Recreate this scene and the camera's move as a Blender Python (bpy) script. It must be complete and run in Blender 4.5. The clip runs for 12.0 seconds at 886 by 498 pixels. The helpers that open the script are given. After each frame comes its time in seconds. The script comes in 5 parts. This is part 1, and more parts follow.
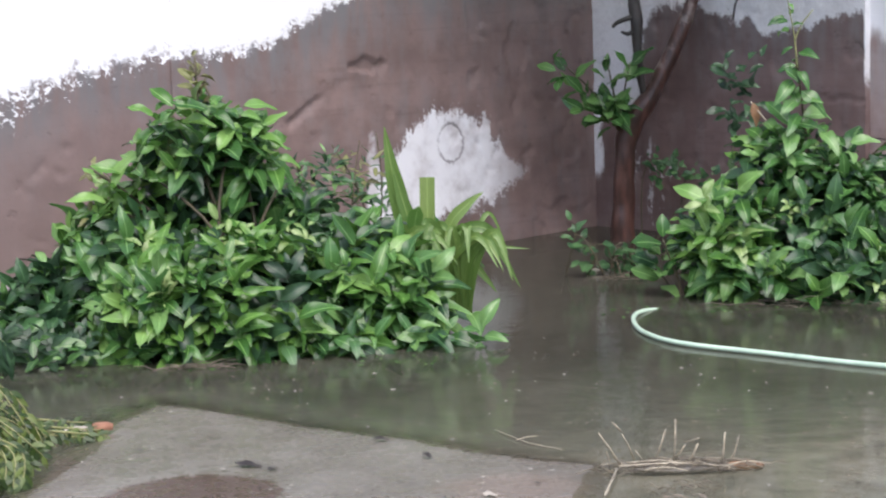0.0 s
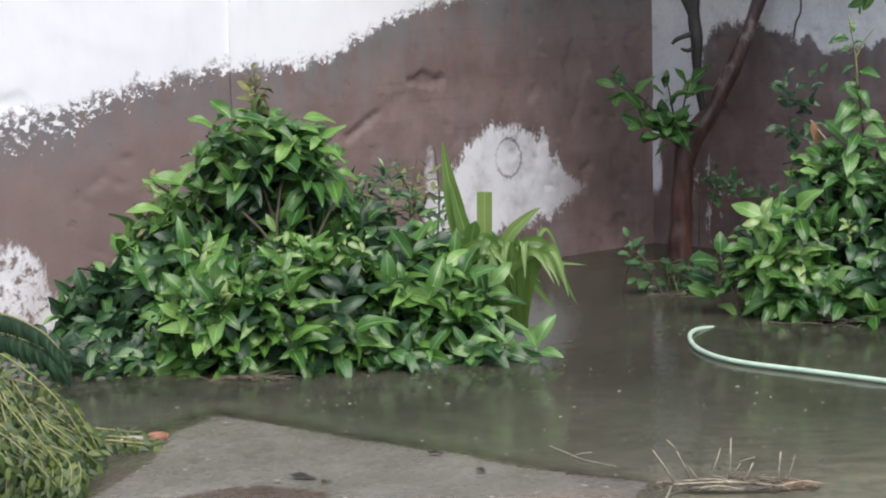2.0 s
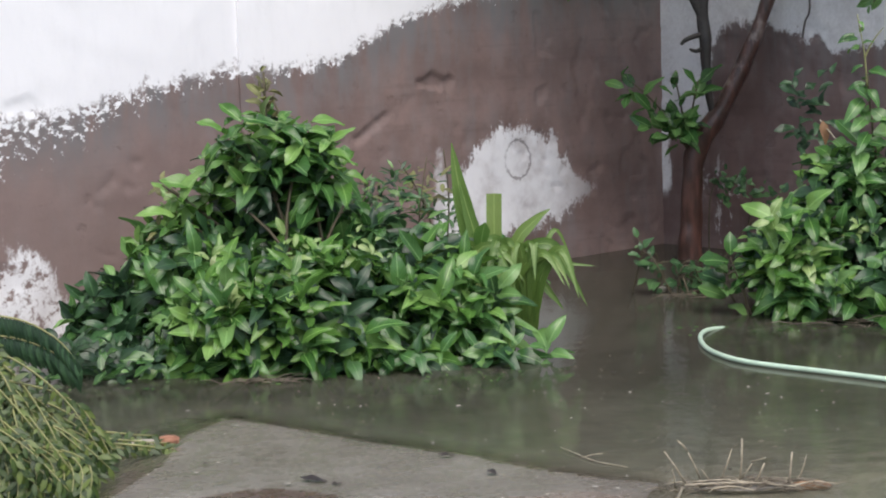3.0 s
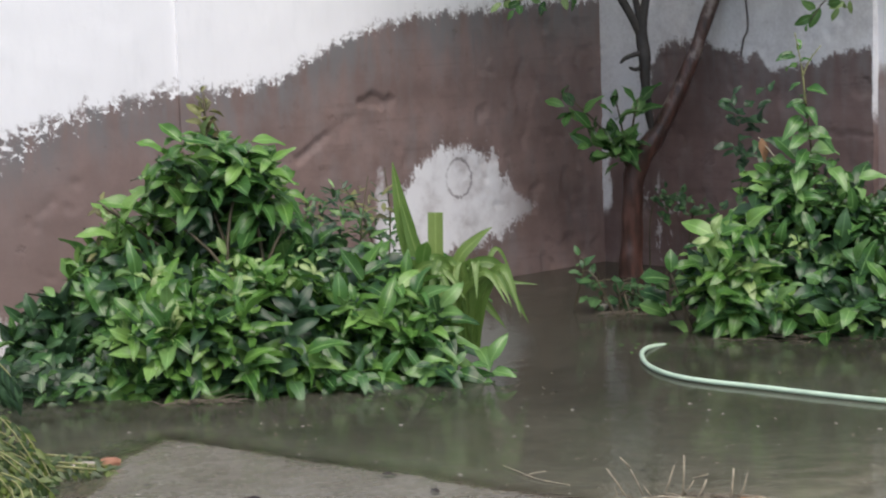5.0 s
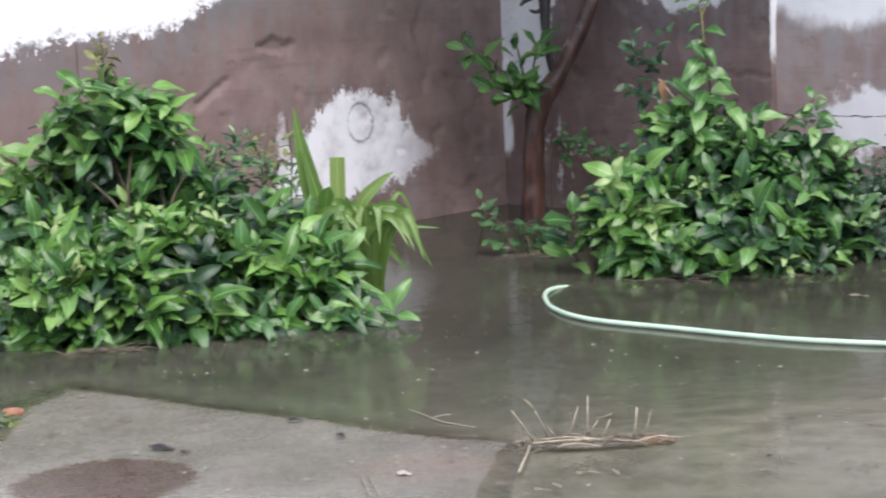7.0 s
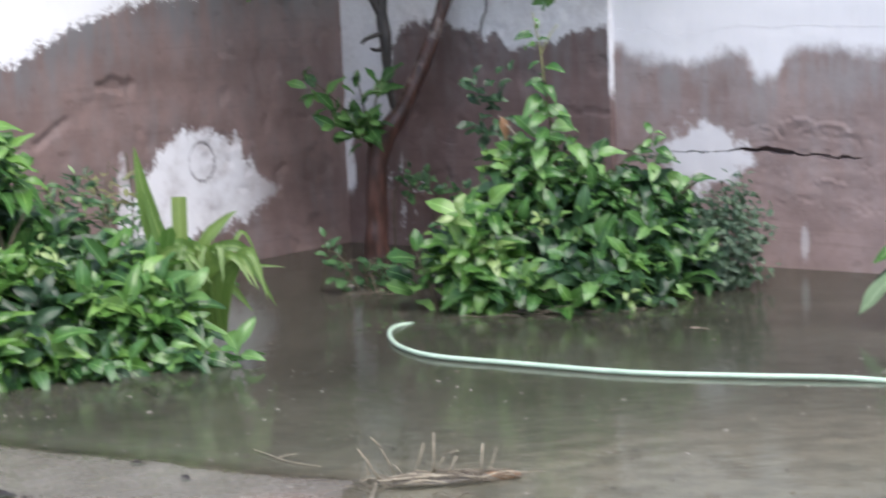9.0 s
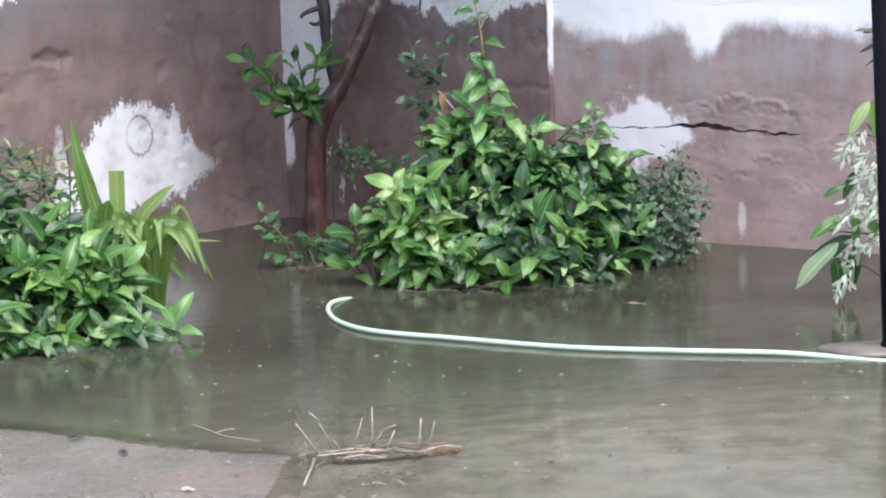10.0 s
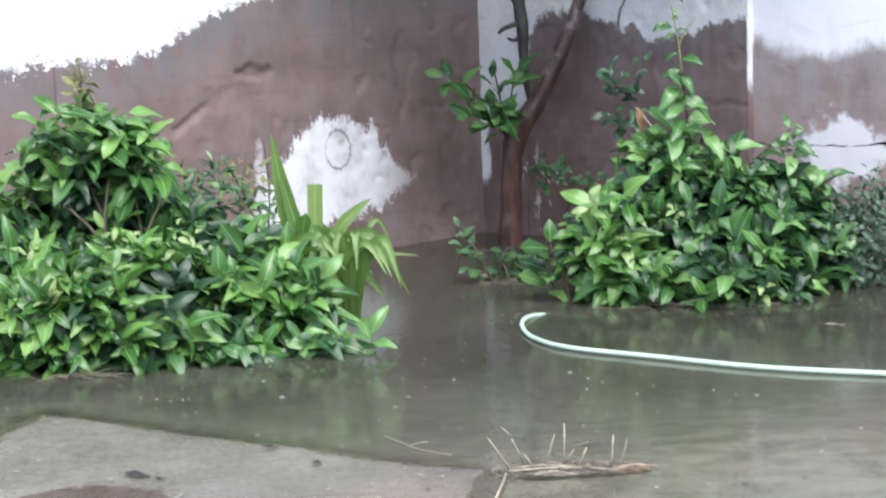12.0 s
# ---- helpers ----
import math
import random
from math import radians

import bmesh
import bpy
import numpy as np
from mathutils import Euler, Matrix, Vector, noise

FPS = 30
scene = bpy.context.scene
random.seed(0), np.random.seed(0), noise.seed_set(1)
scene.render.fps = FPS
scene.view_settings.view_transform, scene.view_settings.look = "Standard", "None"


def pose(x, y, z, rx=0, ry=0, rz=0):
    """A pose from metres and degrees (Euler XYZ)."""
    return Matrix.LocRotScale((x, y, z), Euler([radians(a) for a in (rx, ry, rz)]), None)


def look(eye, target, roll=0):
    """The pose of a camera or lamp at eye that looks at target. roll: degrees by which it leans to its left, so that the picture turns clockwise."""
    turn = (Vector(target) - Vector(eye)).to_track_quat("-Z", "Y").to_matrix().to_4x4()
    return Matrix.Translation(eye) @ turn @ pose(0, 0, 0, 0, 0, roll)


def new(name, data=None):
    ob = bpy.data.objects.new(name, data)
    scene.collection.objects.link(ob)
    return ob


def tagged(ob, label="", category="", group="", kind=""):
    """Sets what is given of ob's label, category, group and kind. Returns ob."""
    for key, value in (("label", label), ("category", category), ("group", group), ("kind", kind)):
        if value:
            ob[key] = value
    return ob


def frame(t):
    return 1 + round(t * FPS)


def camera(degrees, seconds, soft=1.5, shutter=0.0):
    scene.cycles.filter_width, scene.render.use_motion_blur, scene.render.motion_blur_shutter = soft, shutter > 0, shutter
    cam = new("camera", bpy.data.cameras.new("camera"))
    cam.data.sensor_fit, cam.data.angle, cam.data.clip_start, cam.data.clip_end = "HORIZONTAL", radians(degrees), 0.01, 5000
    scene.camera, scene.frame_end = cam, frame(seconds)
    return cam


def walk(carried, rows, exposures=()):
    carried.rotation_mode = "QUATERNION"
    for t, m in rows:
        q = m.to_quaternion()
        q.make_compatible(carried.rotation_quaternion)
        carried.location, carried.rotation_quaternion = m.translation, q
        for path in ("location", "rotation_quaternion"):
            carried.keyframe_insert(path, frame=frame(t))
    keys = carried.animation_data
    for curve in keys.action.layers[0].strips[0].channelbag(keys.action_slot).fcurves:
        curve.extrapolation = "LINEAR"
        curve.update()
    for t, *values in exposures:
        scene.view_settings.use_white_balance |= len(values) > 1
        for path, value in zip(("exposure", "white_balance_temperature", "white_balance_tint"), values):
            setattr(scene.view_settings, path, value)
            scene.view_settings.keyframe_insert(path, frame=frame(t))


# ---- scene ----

from math import cos, sin, pi, sqrt

# ---- camera: turned by hand on one spot ----
cam = camera(25.25, 12.0, 2.0, 0.4)
EYE = 1.15
ROWS = [
    (0.0, -0.25, -7.50, 1.88), (0.5, 0.82, -6.85, 1.62), (1.0, 0.68, -7.23, 1.28), (1.5, 1.24, -6.75, 1.16),
    (2.0, 1.47, -7.03, 1.36), (2.5, 1.79, -6.93, 1.41), (2.7, 1.86, -6.97, 1.62), (4.3, 1.19, -6.52, 1.58),
    (4.5, 1.08, -6.05, 1.64), (4.7, 0.81, -5.97, 2.27), (5.0, -0.01, -6.47, 1.88), (5.5, -0.71, -6.90, 1.78),
    (6.0, -1.53, -7.53, 1.97), (6.5, -1.41, -7.57, 1.93), (7.0, -2.90, -8.19, 2.25), (7.2, -3.80, -8.20, 2.04),
    (8.8, -6.10, -6.78, 2.59), (9.0, -7.48, -7.28, 2.36), (9.5, -9.61, -8.10, 1.94), (9.6, -9.32, -7.99, 2.06),
    (10.0, -9.22, -8.07, 1.98), (10.5, -7.71, -8.37, 2.22), (11.0, -5.87, -7.95, 1.50), (11.5, -4.86, -8.60, 2.27),
    (12.0, -3.52, -7.42, 1.92),
]
LIGHTNESS = [(0.0, 1.0, 6550, 14), (0.5, 0.87, 6640, 12), (1.0, 0.82, 6700, 11), (2.0, 0.73, 6750, 11), (2.5, 0.69, 6800, 11), (4.5, 0.61, 6850, 11), (5.0, 0.58, 6900, 11), (6.0, 0.87, 6850, 11),
             (7.0, 1.06, 6600, 13), (9.0, 1.03, 6500, 13), (9.5, 1.20, 6500, 14), (10.5, 1.36, 6350, 12), (11.0, 1.40, 6300, 11), (12.0, 1.40, 6300, 10)]
walk(cam, [(t, pose(0, 0, EYE, 90 + pitch, roll, yaw)) for t, yaw, pitch, roll in ROWS], LIGHTNESS)

# ---- light: bright overcast sky, rain ----
world = bpy.data.worlds.new("sky")
scene.world = world
world.use_nodes = True
wn = world.node_tree.nodes
sky = wn.new("ShaderNodeTexSky")
sky.sky_type = 'NISHITA'
sky.sun_disc = False
sky.sun_elevation, sky.sun_rotation = radians(58), radians(163)
sky.air_density, sky.dust_density = 1.0, 2.0
world.node_tree.links.new(sky.outputs["Color"], wn["Background"].inputs["Color"])
wn["Background"].inputs["Strength"].default_value = 0.135
sun_data = bpy.data.lights.new("sun", 'SUN')
sun_data.energy, sun_data.angle, sun_data.color = 2.1, radians(60), (1.0, 0.975, 0.95)
sun = new("sun", sun_data)
sun.matrix_world = look((0, 0, 10), Vector((0, 0, 10)) + Vector((-0.15, 0.50, -0.85)))

# ---- materials ----
def material(name):
    m = bpy.data.materials.new(name)
    m.use_nodes = True
    return m, m.node_tree, m.node_tree.nodes["Principled BSDF"]


class Kit:
    """Short hand for node trees."""

    def __init__(self, tree):
        self.t = tree

    def node(self, kind, **values):
        n = self.t.nodes.new(kind)
        for key, value in values.items():
            self.put(n.inputs[key.replace("_", " ")], value)
        return n

    def put(self, socket, value):
        if isinstance(value, bpy.types.NodeSocket):
            self.t.links.new(value, socket)
        elif isinstance(value, tuple) and len(value) == 3 and len(socket.default_value) == 4:
            socket.default_value = (*value, 1)
        else:
            socket.default_value = value

    def math(self, op, a, b=0.0, c=0.0, clamp=False):
        n = self.t.nodes.new("ShaderNodeMath")
        n.operation, n.use_clamp = op, clamp
        for s, value in zip(n.inputs, (a, b, c)):
            self.put(s, value)
        return n.outputs[0]

    def mix(self, fac, a, b):
        n = self.t.nodes.new("ShaderNodeMix")
        n.data_type = 'RGBA'
        self.put(n.inputs[0], fac)
        self.put(n.inputs[6], a)
        self.put(n.inputs[7], b)
        return n.outputs[2]

    def step(self, value, low, high):
        n = self.t.nodes.new("ShaderNodeMapRange")
        n.interpolation_type = 'SMOOTHSTEP'
        self.put(n.inputs[0], value)
        n.inputs[1].default_value, n.inputs[2].default_value = low, high
        return n.outputs[0]

    def object_xyz(self):
        c = self.t.nodes.new("ShaderNodeTexCoord").outputs["Object"]
        s = self.t.nodes.new("ShaderNodeSeparateXYZ")
        self.t.links.new(c, s.inputs[0])
        return c, s.outputs[0], s.outputs[1], s.outputs[2]

    def noise(self, vector, scale, detail=4.0, rough=0.55, stretch=None):
        if stretch:
            mp = self.t.nodes.new("ShaderNodeMapping")
            self.put(mp.inputs["Vector"], vector)
            mp.inputs["Scale"].default_value = stretch
            vector = mp.outputs[0]
        n = self.node("ShaderNodeTexNoise", Vector=vector, Scale=scale, Detail=detail, Roughness=rough)
        return n.outputs[0]

    def curve(self, value, points, span, height):
        """A height along a wall: points of (place, height), place from 0 to span."""
        n = self.t.nodes.new("ShaderNodeFloatCurve")
        c = n.mapping.curves[0]
        pts = [(p / span, h / height) for p, h in points]
        c.points[0].location, c.points[1].location = pts[0], pts[-1]
        for p in pts[1:-1]:
            c.points.new(*p)
        n.mapping.update()
        self.put(n.inputs["Value"], self.math('DIVIDE', value, span))
        return self.math('MULTIPLY', n.outputs[0], height)

    def bump(self, height, strength, distance):
        return self.node("ShaderNodeBump", Height=height, Strength=strength, Distance=distance).outputs[0]

    def blob(self, x, z, cx, cz, rx, rz):
        """Below 1 inside an ellipse."""
        dx = self.math('DIVIDE', self.math('SUBTRACT', x, cx), rx)
        dz = self.math('DIVIDE', self.math('SUBTRACT', z, cz), rz)
        return self.math('SQRT', self.math('ADD', self.math('MULTIPLY', dx, dx), self.math('MULTIPLY', dz, dz)))


WHITE = (0.80, 0.80, 0.82)


def plaster(name, brown, grey, paint, bleach=None, relief=0.4):
    """Whitewash over bare damp plaster. paint(kit, x, z, drip, fine, mott) gives the cover of white, and of thin grey wash."""
    m, tree, bsdf = material(name)
    k = Kit(tree)
    co, x, y, z = k.object_xyz()
    drip = k.noise(co, 1.0, 7, 0.72, (17, 8, 9))
    fine = k.noise(co, 70, 5, 0.65)
    mott = k.noise(co, 5, 6, 0.6)
    big = k.noise(co, 1.7, 3, 0.5)
    streak = k.noise(co, 1.0, 3, 0.6, (13, 3, 2.4))
    white, wash, extra = paint(k, x, z, drip, fine, mott)
    base = k.mix(k.step(mott, 0.35, 0.7), brown, tuple(c * 1.38 for c in brown))
    base = k.mix(k.math('MULTIPLY', k.step(big, 0.45, 0.65), 0.5), base, tuple(c * q for c, q in zip(brown, (0.72, 0.70, 0.70))))
    base = k.mix(k.math('MULTIPLY', k.step(k.math('ADD', k.math('MULTIPLY', streak, 0.5), k.math('MULTIPLY', k.noise(co, 2.6, 7, 0.7), 0.6)), 0.5, 0.75), 0.4), base, tuple(c * 1.35 for c in grey))
    # broad damp clouds, paler where the plaster has dried, and faint trowel bands
    base = k.mix(k.math('MULTIPLY', k.step(k.noise(co, 3.1, 5, 0.62, (1, 1, 1.7)), 0.50, 0.66), 0.28), base, tuple(c * q for c, q in zip(brown, (1.42, 1.52, 1.58))))
    base = k.mix(k.math('MULTIPLY', k.step(k.noise(co, 1.0, 4, 0.6, (2.2, 2, 34)), 0.52, 0.68), 0.22), base, tuple(c * 0.66 for c in brown))
    base = k.mix(k.math('MULTIPLY', k.step(k.noise(co, 16, 6, 0.7), 0.55, 0.72), 0.4), base, tuple(c * 0.62 for c in brown))
    base = k.mix(k.math('MULTIPLY', k.step(fine, 0.62, 0.75), 0.25), base, tuple(c * 0.6 for c in brown))
    if bleach:
        pale = k.math('MULTIPLY', k.step(k.math('ADD', x, k.math('MULTIPLY', mott, 1.2)), *bleach), 0.75)
        base = k.mix(pale, base, tuple(c * q for c, q in zip(brown, (1.30, 1.38, 1.42))))
    base = k.mix(k.math('MULTIPLY', wash, k.step(k.math('ADD', streak, k.math('MULTIPLY', mott, 0.5)), 0.5, 0.95)), base, grey)
    chalk = k.mix(k.math('MULTIPLY', k.step(k.noise(co, 9, 5, 0.65, (1.6, 1, 0.5)), 0.45, 0.9), 0.4), WHITE, (0.66, 0.66, 0.68))
    base = k.mix(white, base, chalk)
    if extra is not None:
        base = k.mix(extra[0], base, extra[1])
    k.put(bsdf.inputs["Base Color"], base)
    k.put(bsdf.inputs["Roughness"], k.math('ADD', 0.55, k.math('MULTIPLY', white, 0.25)))
    bsdf.inputs["Specular IOR Level"].default_value = 0.3
    scab = k.math('MULTIPLY', k.step(k.noise(co, 8.5, 6, 0.6, (1, 1, 1.3)), 0.60, 0.70), k.math('SUBTRACT', 1.0, white))
    base = k.mix(k.math('MULTIPLY', scab, 0.35), base, tuple(c * 0.55 for c in brown))
    k.put(bsdf.inputs["Base Color"], base)
    h = k.math('ADD', k.math('MULTIPLY', scab, -0.45), k.math('MULTIPLY', white, 0.35))
    h = k.math('ADD', h, k.math('ADD', k.math('MULTIPLY', mott, k.math('SUBTRACT', 0.6, k.math('MULTIPLY', white, 0.45))), k.math('MULTIPLY', fine, 0.25)))
    k.put(bsdf.inputs["Normal"], k.bump(h, relief, 0.008))
    return m


def paint_long(k, x, z, drip, fine, mott):
    top = k.curve(x, [(0, 1.25), (0.38, 1.245), (0.8, 1.213), (1.16, 1.197), (1.43, 1.156), (1.70, 1.08), (1.86, 1.02), (2.0, 0.957),
                      (2.16, 0.935), (2.36, 0.932), (2.58, 0.935), (2.77, 0.907), (2.95, 0.885), (3.12, 0.843), (3.27, 0.812),
                      (3.43, 0.81), (3.6, 0.79), (6.0, 0.70)], 6.0, 2.0)
    wob = k.math('ADD', k.math('MULTIPLY', k.math('SUBTRACT', drip, 0.5), 0.20), k.math('MULTIPLY', k.math('SUBTRACT', fine, 0.5), 0.09))
    high = k.math('ADD', k.math('SUBTRACT', z, top), wob)
    white = k.step(high, -0.025, 0.028)
    # flecks of paint left under the line, thickest at the far end
    reach = k.curve(x, [(0, 0.03), (1.9, 0.04), (2.4, 0.06), (2.9, 0.10), (3.3, 0.22), (3.8, 0.34), (6.0, 0.35)], 6.0, 1.0)
    near = k.step(k.math('DIVIDE', high, reach), -1.0, 0.0)
    fleck = k.step(k.math('ADD', k.noise(k.object_xyz()[0], 26, 5, 0.7, (1.0, 1, 1.3)), k.math('MULTIPLY', near, 0.17)), 0.655, 0.70)
    white = k.math('MAXIMUM', white, k.math('MULTIPLY', fleck, k.step(near, 0.05, 0.3)))
    # the bare patch of old whitewash near the ground
    up = k.curve(x, [(0, -0.3), (0.36, 0.0), (0.42, 0.25), (0.57, 0.386), (0.71, 0.51), (0.81, 0.62), (1.0, 0.64), (1.17, 0.62), (1.26, 0.55),
                     (1.38, 0.42), (1.46, 0.25), (1.56, -0.05), (6.0, -0.3)], 6.0, 2.0)
    low = k.curve(x, [(0, 0.5), (0.36, 0.40), (0.42, 0.34), (0.54, 0.27), (0.64, 0.23), (0.74, 0.18), (0.95, 0.15), (1.30, 0.12), (1.6, 0.0), (1.8, -0.2), (6.0, -0.3)], 6.0, 2.0)
    patch = k.math('MINIMUM', k.math('SUBTRACT', up, z), k.math('SUBTRACT', z, low))
    spike = k.math('MULTIPLY', k.step(k.noise(k.object_xyz()[0], 1.0, 4, 0.6, (19, 8, 4.5)), 0.50, 0.74), 0.12)
    patch = k.math('ADD', k.math('ADD', patch, k.math('MULTIPLY', wob, 1.5)), k.math('MULTIPLY', k.math('SUBTRACT', spike, 0.035), k.step(z, 0.30, 0.42)))
    patch = k.step(patch, -0.012, 0.03)
    # it thins out to a grey film towards the corner
    film = k.math('SUBTRACT', 1.0, k.math('MULTIPLY', k.math('SUBTRACT', 1.0, k.step(k.math('ADD', x, k.math('MULTIPLY', mott, 0.5)), 0.72, 1.05)), 0.62))
    patch = k.math('MULTIPLY', patch, film)
    heel = k.math('ADD', k.blob(x, z, 3.62, 0.05, 0.38, 0.25), k.math('ADD', k.math('MULTIPLY', k.math('SUBTRACT', mott, 0.5), 2.0), k.math('MULTIPLY', k.math('SUBTRACT', drip, 0.5), 1.6)))
    heel = k.math('SUBTRACT', 1.0, k.step(heel, 0.85, 1.1))
    heel = k.math('MULTIPLY', heel, k.step(k.noise(k.object_xyz()[0], 20, 5, 0.7), 0.38, 0.52))
    tail = k.math('ADD', k.blob(x, z, 1.45, 0.34, 0.05, 0.22), k.math('MULTIPLY', k.math('SUBTRACT', mott, 0.5), 2.2))
    tail = k.math('MULTIPLY', k.math('SUBTRACT', 1.0, k.step(tail, 0.6, 1.0)), 0.7)
    old = k.math('MULTIPLY', k.math('MAXIMUM', k.math('MAXIMUM', patch, heel), tail), k.math('SUBTRACT', 0.92, k.math('MULTIPLY', k.step(mott, 0.42, 0.70), 0.42)))
    white = k.math('MAXIMUM', white, old)
    wash = k.math('MULTIPLY', k.step(high, -0.30, -0.02), 0.9)
    ring = k.math('ABSOLUTE', k.math('SUBTRACT', k.math('ADD', k.blob(x, z, 0.98, 0.475, 0.078, 0.085), k.math('MULTIPLY', k.math('SUBTRACT', fine, 0.5), 0.5)), 1.0))
    ring = k.math('MULTIPLY', k.math('SUBTRACT', 1.0, k.step(ring, 0.03, 0.10)), k.step(mott, 0.36, 0.5))
    return white, wash, (k.math('MULTIPLY', ring, 0.7), (0.14, 0.12, 0.12))


def paint_corner(k, x, z, drip, fine, mott):
    top = k.curve(x, [(0, 0.7), (0.10, 0.7), (0.30, 0.90), (0.36, 0.99), (0.5, 1.05), (0.7, 1.01), (0.92, 0.957), (1.04, 0.905),
                      (1.2, 0.93), (1.36, 0.97), (1.55, 1.0), (6.0, 1.0)], 6.0, 2.0)
    wob = k.math('ADD', k.math('MULTIPLY', k.math('SUBTRACT', drip, 0.5), 0.20), k.math('MULTIPLY', k.math('SUBTRACT', fine, 0.5), 0.08))
    high = k.math('ADD', k.math('SUBTRACT', z, top), wob)
    white = k.step(high, -0.012, 0.02)
    # a strip of whitewash up the corner
    wide = k.curve(z, [(0, 0.02), (0.22, 0.03), (0.3, 0.05), (0.5, 0.06), (0.56, 0.17), (0.64, 0.29), (0.9, 0.31), (2.0, 0.30)], 2.0, 1.0)
    strip = k.step(k.math('ADD', k.math('SUBTRACT', wide, x), k.math('MULTIPLY', wob, 0.5)), -0.012, 0.008)
    strip = k.math('MULTIPLY', strip, k.step(k.math('SUBTRACT', z, k.math('MULTIPLY', mott, 0.35)), 0.05, 0.15))
    white = k.math('MAXIMUM', white, strip)
    edge = k.math('MULTIPLY', k.step(k.math('ADD', x, k.math('MULTIPLY', wob, 0.15)), 1.528, 1.532), k.step(k.math('ADD', z, wob), 0.66, 0.75))
    white = k.math('MAXIMUM', white, edge)
    foot = k.math('ADD', k.blob(x, z, 0.30, 0.20, 0.20, 0.26), k.math('MULTIPLY', k.math('SUBTRACT', mott, 0.5), 1.2))
    foot = k.math('MULTIPLY', k.math('SUBTRACT', 1.0, k.step(foot, 0.6, 1.1)), k.step(k.noise(k.object_xyz()[0], 15, 5, 0.7, (1.6, 1, 0.7)), 0.57, 0.62))
    white = k.math('MAXIMUM', white, k.math('MULTIPLY', foot, 0.7))
    wash = k.math('MULTIPLY', k.step(high, -0.30, -0.02), 0.7)
    return k.math('MULTIPLY', white, k.math('SUBTRACT', 0.92, k.math('MULTIPLY', k.step(k.math('ADD', k.math('MULTIPLY', mott, 0.6), k.math('MULTIPLY', fine, 0.4)), 0.42, 0.66), 0.25))), wash, None


def paint_panels(k, x, z, drip, fine, mott):
    top = k.curve(x, [(0, 0.88), (1.55, 0.89), (1.9, 0.835), (2.15, 0.865), (2.25, 0.775), (2.32, 0.79), (2.40, 0.875), (2.66, 0.87), (2.9, 0.855),
                      (6.0, 0.85)], 6.0, 2.0)
    wob = k.math('ADD', k.math('MULTIPLY', k.math('SUBTRACT', drip, 0.5), 0.10), k.math('MULTIPLY', k.math('SUBTRACT', mott, 0.5), 0.14))
    high = k.math('ADD', k.math('SUBTRACT', z, top), wob)
    white = k.step(high, -0.045, 0.045)
    spot = k.math('ADD', k.blob(x, z, 1.98, 0.45, 0.21, 0.14), k.math('MULTIPLY', k.math('SUBTRACT', mott, 0.5), 2.6))
    spot = k.math('ADD', spot, k.math('MULTIPLY', wob, 4.0))
    spot = k.math('MULTIPLY', k.math('SUBTRACT', 1.0, k.step(spot, 0.75, 1.15)), 0.9)
    run = k.math('ADD', k.blob(x, z, 2.44, 0.11, 0.022, 0.075), k.math('MULTIPLY', k.math('SUBTRACT', fine, 0.5), 1.2))
    run = k.math('MULTIPLY', k.math('SUBTRACT', 1.0, k.step(run, 0.5, 1.2)), 0.45)
    white = k.math('MAXIMUM', white, k.math('MAXIMUM', k.math('MULTIPLY', spot, 0.95), run))
    fleck = k.step(k.noise(k.object_xyz()[0], 14, 3, 0.5), 0.745, 0.755)
    white = k.math('MAXIMUM', white, k.math('MULTIPLY', fleck, k.step(z, 0.62, 0.7)))
    wash = k.math('MULTIPLY', k.step(high, -0.42, -0.02), 0.95)
    return white, wash, None


M_long = plaster("damp_plaster_long", (0.182, 0.128, 0.116), (0.165, 0.166, 0.170), paint_long, (2.2, 4.4))
M_corner = plaster("damp_plaster_corner", (0.140, 0.095, 0.088), (0.18, 0.165, 0.165), paint_corner)
M_panels = plaster("damp_concrete_panels", (0.27, 0.200, 0.186), (0.30, 0.28, 0.28), paint_panels, None, 0.22)


def simple(name, color, rough=0.6, other=None, scale=20.0, bump=0.3, depth=0.003, spec=0.5, metal=0.0):
    m, tree, bsdf = material(name)
    k = Kit(tree)
    co = k.object_xyz()[0]
    n1, n2 = k.noise(co, scale, 5, 0.6), k.noise(co, scale * 6, 3, 0.6)
    c = k.mix(k.step(n1, 0.35, 0.7), color, other or tuple(v * 0.65 for v in color))
    c = k.mix(k.math('MULTIPLY', k.step(n2, 0.55, 0.75), 0.35), c, tuple(v * 0.55 for v in color))
    k.put(bsdf.inputs["Base Color"], c)
    bsdf.inputs["Roughness"].default_value = rough
    bsdf.inputs["Specular IOR Level"].default_value = spec
    bsdf.inputs["Metallic"].default_value = metal
    k.put(bsdf.inputs["Normal"], k.bump(k.math('ADD', n1, k.math('MULTIPLY', n2, 0.5)), bump, depth))
    return m


M_mud = simple("wet_mud", (0.33, 0.31, 0.26), 0.5, (0.16, 0.15, 0.12), 9.0, 0.6, 0.02)
M_straw = simple("dry_straw", (0.38, 0.335, 0.25), 0.7, (0.21, 0.18, 0.135), 30)
M_darkbark = simple("dark_bark", (0.045, 0.038, 0.034), 0.5, (0.025, 0.022, 0.02), 22, 0.8, 0.006)
M_twig = simple("green_brown_twig", (0.085, 0.070, 0.038), 0.6, None, 30)
M_brick = simple("red_brick", (0.34, 0.175, 0.11), 0.7, (0.28, 0.13, 0.08), 30)
M_stone = simple("pale_stone", (0.42, 0.38, 0.32), 0.7, None, 30)
